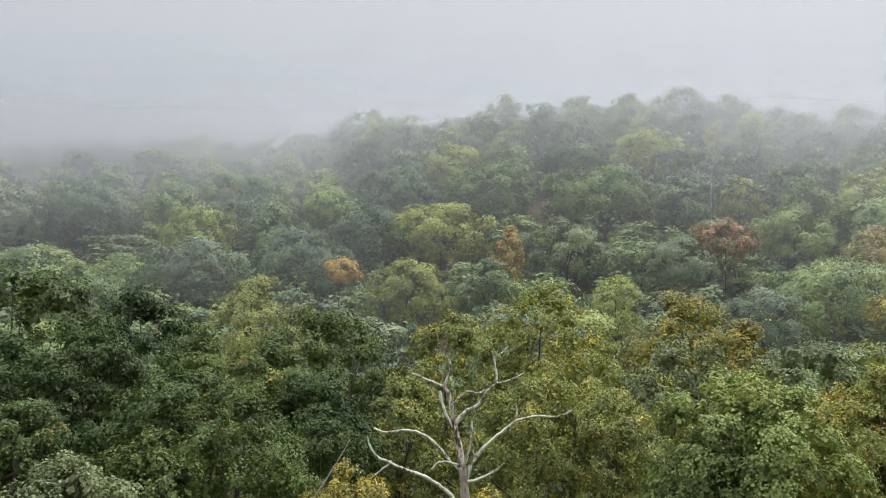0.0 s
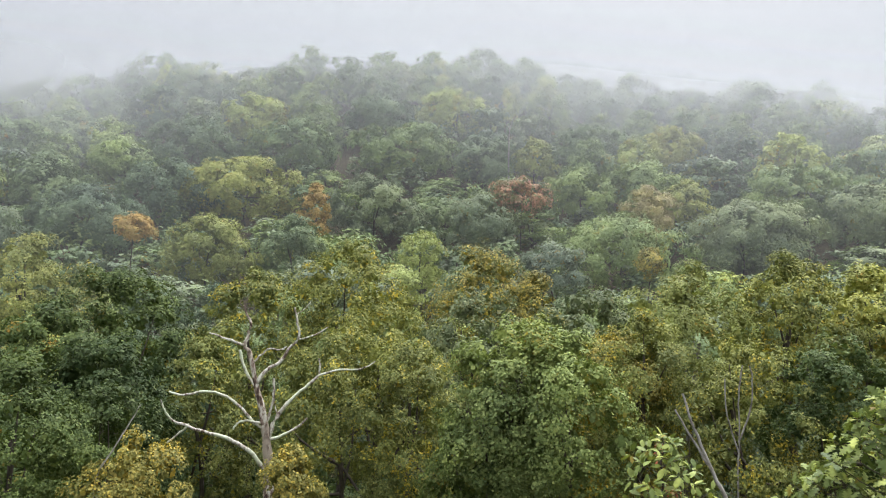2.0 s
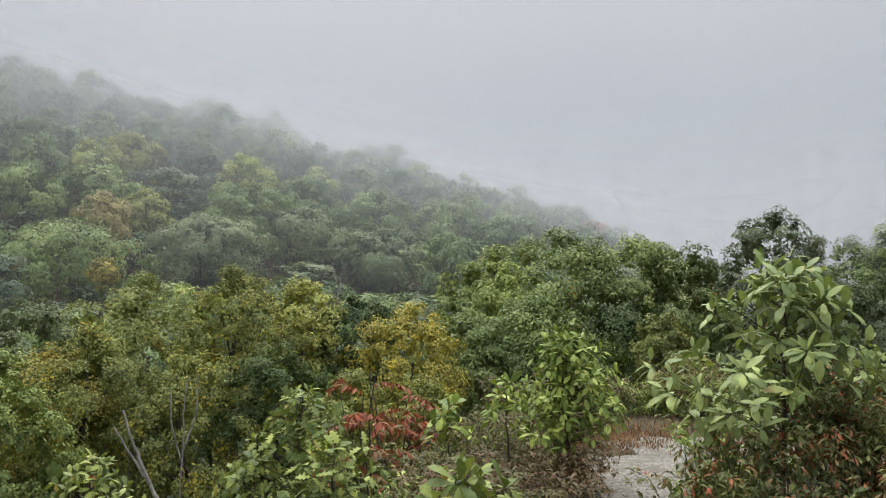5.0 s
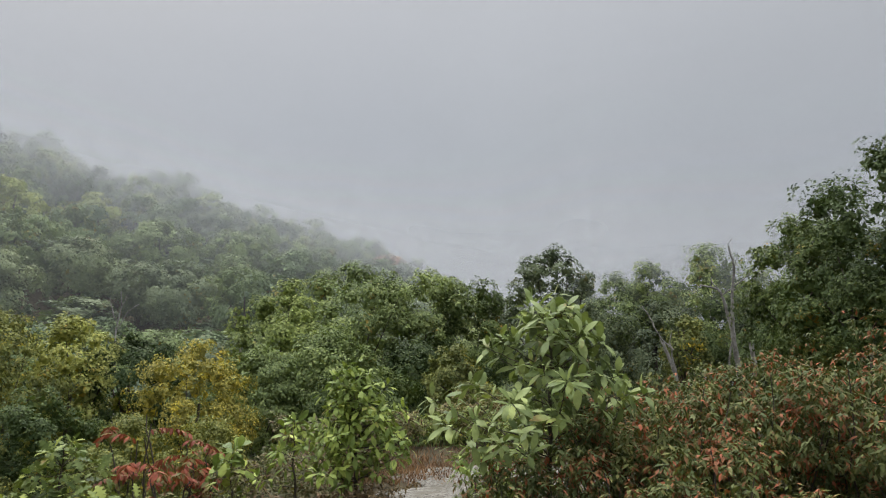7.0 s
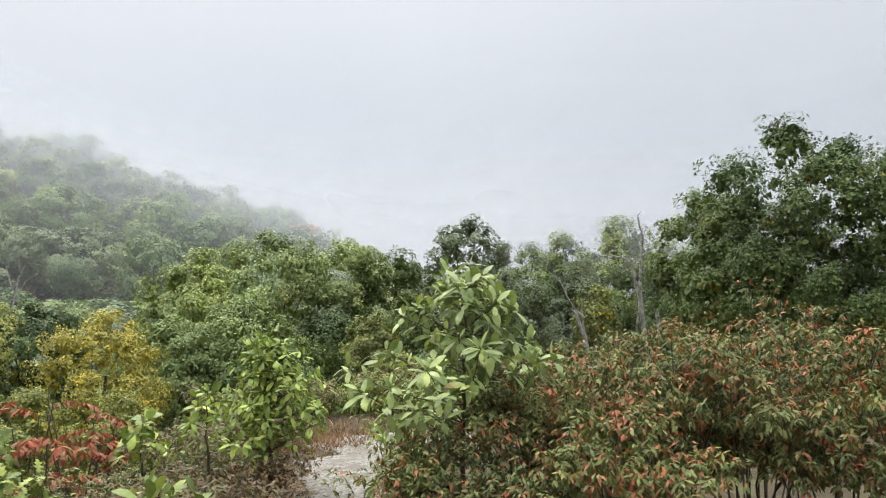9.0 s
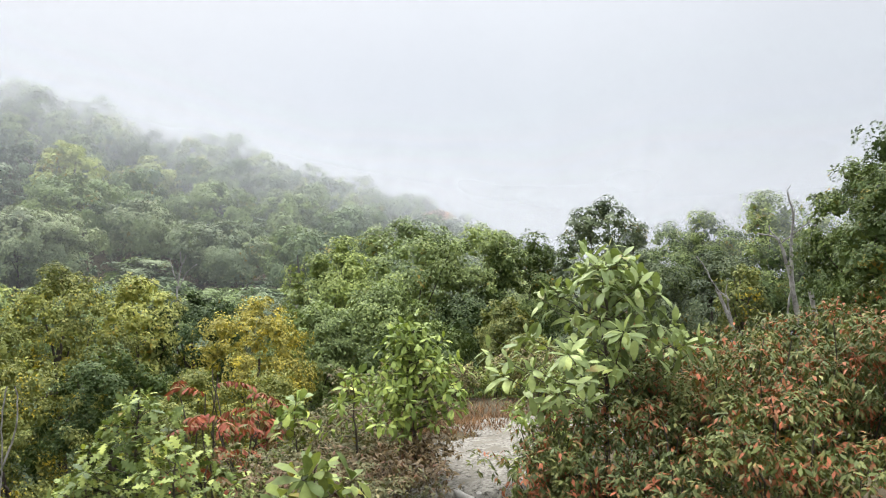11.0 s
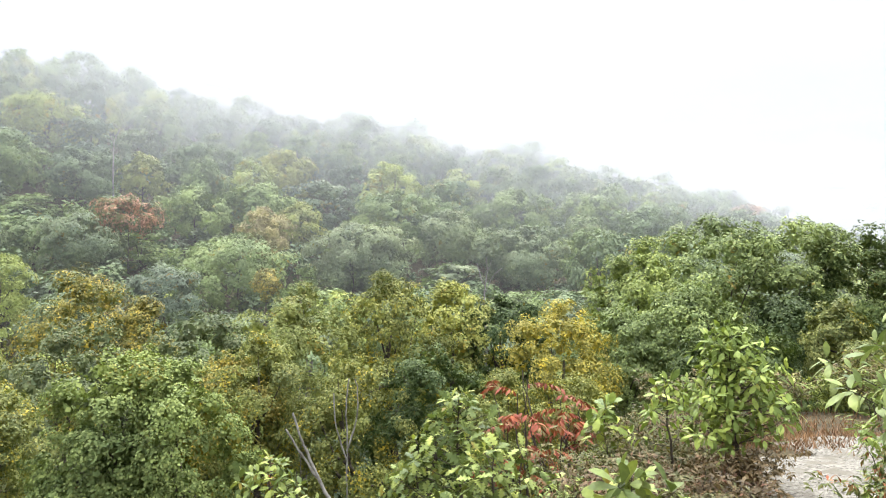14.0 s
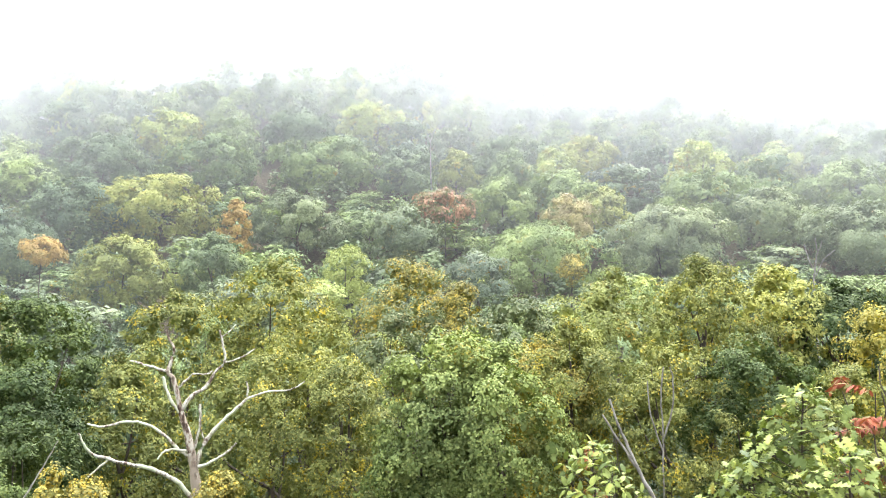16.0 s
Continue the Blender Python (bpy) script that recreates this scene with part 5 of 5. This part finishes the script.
# ---- young trees and shrubs on the ledge ----
def sapling(name, bearing, dist, height, spread, n_branch, per_tip, leaf, mat, shape, seed, label, stem_r=0.022, low=0.25, leader=1.0, parts=300, width=1.0, droop=0.25, lean=(0, 0), gap=0.065):
    """A young tree: stem, branches each with a whorl of leaves at its tip and some along it; the first leaves are parts of their own."""
    rng = np.random.default_rng(seed)
    base = ground_point(bearing, dist)
    root = thing(name, base, label, "young tree", "young trees on the ledge")
    stem = smooth_path([(0, 0, -0.1), (lean[0] * 0.3 + 0.02, lean[1] * 0.3, height * 0.35), (lean[0] * 0.7 - 0.02, lean[1] * 0.7, height * 0.7), (lean[0], lean[1], height * 0.97 * leader)], 6, rng, 0.006)
    V, F = tube(stem, np.linspace(stem_r, stem_r * 0.25, len(stem)), 8, rng, 0.06)
    main = part("stem", np_mesh("stem", V, F, M_BARK, True), root)
    P, D, N, owner = [], [], [], []

    def whorl(tip, way, k, bough):
        for i in range(k):
            owner.append(bough)
            a = 6.283 * i / k + rng.uniform(-0.35, 0.35)
            side = unit(np.cross(way, np.array([0.3, 0.2, 1.0])))
            up2 = np.cross(side, way)
            o = math.cos(a) * side + math.sin(a) * up2
            dd = unit(o + way * rng.uniform(0.1, 0.8) + np.array([0, 0, -droop]) + rng.normal(0, 0.15, 3))
            P.append(tip + dd * 0.015 - way * rng.uniform(0, 0.05))
            D.append(dd)
            N.append(unit(np.array([0, 0, 1.0]) + way * 0.3 + rng.normal(0, 0.3, 3)))

    for i in range(n_branch):
        f = low + (1 - low) * (i + 0.5) / n_branch
        s = stem[min(len(stem) - 2, int(f * (len(stem) - 1)))]
        a = 2.399 * i + rng.uniform(-0.4, 0.4)
        reach = spread * (1.0 - 0.82 * ((f - low) / (1 - low)) ** 1.1) * rng.uniform(0.65, 1.15)
        way = np.array([math.cos(a), math.sin(a), rng.uniform(0.2, 0.7)])
        tip = s + way * reach
        bp = smooth_path([s, s + way * reach * 0.5 + np.array([0, 0, -0.04 * reach]), tip], 4, rng, 0.004)
        V, F = tube(bp, np.linspace(stem_r * 0.26, 0.002, len(bp)), 5)
        bough = part("branch", np_mesh("branch", V, F, M_BARK, True), root)
        w = unit(bp[-1] - bp[-3])
        whorl(bp[-1], w, per_tip, bough)
        for q in range(int(reach / gap)):
            k = rng.integers(2, len(bp) - 1)
            twig = bp[k] + rng.normal(0, 0.05, 3)
            whorl(twig, unit(w + rng.normal(0, 0.5, 3)), max(2, per_tip // 2), bough)
    whorl(stem[-1], np.array([0, 0, 1.0]), per_tip + 2, main)
    P, D, N = np.array(P), np.array(D), np.array(N)
    size = leaf * rng.uniform(0.6, 1.2, len(P))
    order = rng.permutation(len(P))
    m = order[:parts]
    tv, tf = shape
    me = np_mesh("leaf", tv * np.array([1, width, 1]), tf, mat)
    DD, SS, UU = leaf_frames(D, N)
    for i in m:
        ob = part("leaf", me, owner[i])
        ob.matrix_local = Matrix.Translation(Vector(P[i])) @ Matrix((DD[i], SS[i], UU[i])).transposed().to_4x4() @ Matrix.Diagonal((size[i], size[i], size[i], 1))
    rest = order[parts:]
    if len(rest):
        V, F = leaves(shape, P[rest], D[rest], N[rest], size[rest], width)
        tagged(part("foliage", np_mesh("foliage", V, F, mat), root), kind="stuff")
    return root


sapling("chestnut_oak_sapling", 81.2, 4.75, 1.92, 0.72, 58, 8, 0.125, M_BIGLEAF, ELLIPTIC, 31, "tall oak sapling with large drooping light green leaves", 0.02, 0.40, droop=0.22, width=0.85, lean=(0.1, -0.02), gap=0.12)
sapling("chestnut_oak_sapling", 66.2, 6.3, 1.44, 0.52, 80, 8, 0.10, M_SAPLING, ELLIPTIC, 32, "bushy green oak sapling with a dark stem by the rock", 0.025, 0.33, droop=0.25, width=0.85, gap=0.075)
sapling("chestnut_oak_sapling", 61.6, 6.6, 1.05, 0.32, 14, 8, 0.12, M_SAPLING, ELLIPTIC, 33, "small bright green oak sapling", 0.014, 0.35, droop=0.2, width=0.9, gap=0.12)
sapling("young_magnolia_sapling", 59.0, 4.3, 0.68, 0.28, 8, 6, 0.15, M_LOBED, OBOVATE, 34, "low sapling with broad glossy green leaves", 0.012, 0.5, droop=0.3, width=0.85)
sapling("young_magnolia_sapling", 57.0, 7.4, 0.95, 0.25, 6, 6, 0.15, M_SAPLING, OBOVATE, 35, "slender sapling with yellow-green leaves", 0.012, 0.5, droop=0.2)
sapling("hickory_sapling", 31.5, 6.2, 1.25, 0.45, 30, 7, 0.095, M_LOBED, ELLIPTIC, 36, "pale green sapling growing up the slope", 0.015, 0.4, droop=0.35, gap=0.12)
sapling("red_oak_sapling", 45.8, 6.2, 1.62, 0.62, 40, 7, 0.105, M_LOBED, LOBED, 37, "bright green oak sapling with deeply lobed leaves", 0.018, 0.36, droop=0.2, gap=0.15)
sapling("red_oak_sapling", 42.6, 6.4, 1.2, 0.5, 28, 7, 0.105, M_LOBED, LOBED, 38, "green oak sapling with lobed leaves", 0.016, 0.36, droop=0.2, gap=0.15)
sapling("red_oak_sapling", 48.5, 5.6, 1.0, 0.5, 22, 6, 0.12, M_LOBED, LOBED, 39, "low green oak sapling with lobed leaves", 0.015, 0.3, droop=0.2, gap=0.13)


def shrub(name, bearing, dist, height, spread, n, leaf, mat, seed, label, stems=9, group="shrubs on the ledge", shape=SIMPLE, hang=0.3, bare=0.12):
    """A many-stemmed shrub, its leaves in loose sprays over an uneven top."""
    rng = np.random.default_rng(seed)
    base = ground_point(bearing, dist)
    root = thing(name, base, label, "shrub", group)
    tips = []
    for i in range(stems):
        a, rr = 6.283 * i / stems + rng.uniform(-0.3, 0.3), spread * math.sqrt(rng.uniform(0.03, 0.8))
        tip = np.array([math.cos(a) * rr, math.sin(a) * rr, height * rng.uniform(0.72, 0.98) * (1 - 0.25 * (rr / spread) ** 2)])
        p = smooth_path([(tip[0] * 0.25, tip[1] * 0.25, -0.08), (tip[0] * 0.5, tip[1] * 0.5, tip[2] * 0.5), tip], 4, rng, 0.012)
        V, F = tube(p, np.linspace(0.009, 0.003, len(p)), 5)
        part("stem", np_mesh("stem", V, F, M_BARK, True), root)
        tips.append(p)
    k = 34 + int(30 * spread)
    src = np.array([tips[rng.integers(stems)][rng.integers(4, 9)] for _ in range(k)])
    C = src + rng.normal(0, 1, (k, 3)) * np.array([0.20, 0.20, 0.10]) * max(spread, 0.35)
    C[:, 2] = np.clip(C[:, 2], bare * height, height)
    # twigs round each spray, a whorl of drooping leaves at the end of each
    g = max(1, n // 6)
    q = rng.integers(0, k, g)
    o = unit(rng.normal(size=(g, 3)) + np.array([0, 0, 0.25]))
    E = C[q] + o * (rng.uniform(0.3, 1.0, g) ** 0.7)[:, None] * np.array([0.19, 0.19, 0.11])
    w = np.repeat(np.arange(g), 6)
    n = len(w)
    side = unit(rng.normal(size=(n, 3)) * np.array([1, 1, 0.35]))
    P = E[w] + rng.normal(0, 0.008, (n, 3))
    N = unit(o[w] * 0.3 + np.array([0, 0, 0.9]) + rng.normal(0, 0.3, (n, 3)))
    D = unit(side + o[w] * 0.4 + rng.normal(0, 0.2, (n, 3)) + np.array([0, 0, -hang]))
    V, F = leaves(shape, P, D, N, leaf * rng.uniform(0.6, 1.25, n), 0.8)
    tagged(part("foliage", np_mesh("foliage", V, F, mat), root), kind="stuff")
    return root


RED = "dense shrub with green leaves turning red"
for i, (b, d, h, s, n) in enumerate(((77.3, 4.5, 0.95, 0.36, 1500), (81.5, 4.3, 1.0, 0.42, 1900), (86.0, 4.8, 1.3, 0.55, 2600), (91.0, 4.9, 1.5, 0.6, 3200), (96.5, 5.0, 1.55, 0.6, 3200),
                                     (102.0, 5.1, 1.72, 0.62, 3400), (107.5, 5.0, 1.8, 0.65, 3400), (114.0, 5.0, 1.75, 0.7, 3000), (88.5, 4.0, 1.12, 0.5, 2200), (94.5, 4.15, 1.2, 0.5, 2000),
                                     (93.5, 6.2, 1.62, 0.7, 2600), (87.0, 6.0, 1.45, 0.6, 2000), (103.0, 6.4, 1.9, 0.8, 2600))):
    shrub("shrub", b, d, h, s, int(n * 3.1), 0.051, M_SHRUB, 600 + i, RED, hang=0.6, bare=0.15 if b < 90 else 0.42)
shrub("shrub", 77.6, 5.6, 1.0, 0.4, 1300, 0.085, M_SAPLING, 620, "green leafy shrub beside the rock slab")
BROWN = "low brownish undergrowth shrub"
for i, (b, d, h, s, n) in enumerate(((64.0, 5.7, 0.45, 0.5, 1400), (66.8, 6.4, 0.5, 0.36, 1200), (62.0, 5.2, 0.4, 0.45, 1200), (58.5, 5.6, 0.5, 0.5, 1300), (61.0, 7.6, 0.6, 0.55, 1400), (56.0, 6.6, 0.6, 0.5, 1300),
                                     (53.5, 5.6, 0.55, 0.5, 1300), (65.0, 8.6, 0.5, 0.5, 1200), (68.5, 11.6, 0.5, 0.8, 1800), (72.0, 12.4, 0.6, 0.8, 2000), (75.5, 12.0, 0.9, 0.8, 1800), (64.0, 12.0, 0.45, 0.9, 1800), (79.0, 11.0, 0.9, 0.8, 1600), (58.6, 7.3, 0.4, 0.5, 1400), (60.2, 6.7, 0.35, 0.45, 1300), (57.0, 8.4, 0.45, 0.6, 1500), (62.6, 7.1, 0.35, 0.45, 1200), (60.5, 8.6, 0.4, 0.6, 1500))):
    tone, lab = (M_RUSSET, "low russet-leaved undergrowth shrub") if i in (0, 1, 3, 7) else (M_BROWN, BROWN) if i % 3 else (M_LOBED, "low olive-green undergrowth shrub")
    shrub("low_shrub", b, d, h, s, int(n * 1.7), 0.055 if d < 10 else 0.08, tone, 640 + i, lab, 7, "undergrowth on the ledge")


def sumac(bearing, dist, height, spread, fronds, seed):
    """A small sumac with red feathery leaves."""
    rng = np.random.default_rng(seed)
    base = ground_point(bearing, dist)
    root = thing("sumac_shrub", base, "sumac shrub with feathery leaves turned bright red", "shrub", "sumac shrubs")
    tips = []
    for i in range(4):
        a, rr = rng.uniform(0, 6.28), spread * rng.uniform(0.2, 0.8)
        p = smooth_path([(0.04 * i, 0, -0.1), (rr * 0.5 * math.cos(a), rr * 0.5 * math.sin(a), height * 0.45), (rr * math.cos(a), rr * math.sin(a), height * rng.uniform(0.62, 1))], 5, rng, 0.02)
        V, F = tube(p, np.linspace(0.013, 0.005, len(p)), 6)
        part("stem", np_mesh("stem", V, F, M_BARK, True), root)
        tips.append(p[-6:])
    for i in range(fronds):
        s = tips[i % 4][rng.integers(6)]
        a = rng.uniform(0, 6.28)
        length = rng.uniform(0.32, 0.52)
        out = np.array([math.cos(a), math.sin(a), rng.uniform(0.0, 0.5)])
        t = np.linspace(0, 1, 9)
        axis = s + out * (t * length)[:, None] + np.array([0, 0, -1.0]) * (t ** 2 * length * 0.45)[:, None]
        side = unit(np.cross(out, np.array([0, 0, 1.0])))
        k = 12
        tt = np.linspace(0.12, 0.95, k)
        Pm = np.stack([np.interp(tt, t, axis[:, c]) for c in range(3)], -1)
        P = np.concatenate([Pm, Pm])
        D = np.concatenate([np.tile(side, (k, 1)), np.tile(-side, (k, 1))]) * 0.7 + out * 0.35 + np.array([0, 0, -0.7]) + rng.normal(0, 0.3, (2 * k, 3))
        N = np.tile(np.array([0, 0, 1.0]), (2 * k, 1)) + rng.normal(0, 0.5, (2 * k, 3))
        V, F = leaves(LANCE, P, D, N, rng.uniform(0.075, 0.12, 2 * k), 0.8)
        part("frond", np_mesh("frond", V, F, M_SUMAC), root)


sumac(50.6, 7.4, 1.74, 0.7, 14, 71)
sumac(53.2, 7.9, 1.68, 0.7, 12, 72)
sumac(54.6, 8.2, 1.45, 0.4, 8, 73)
sumac(32.4, 11.0, 3.0, 0.3, 5, 74)
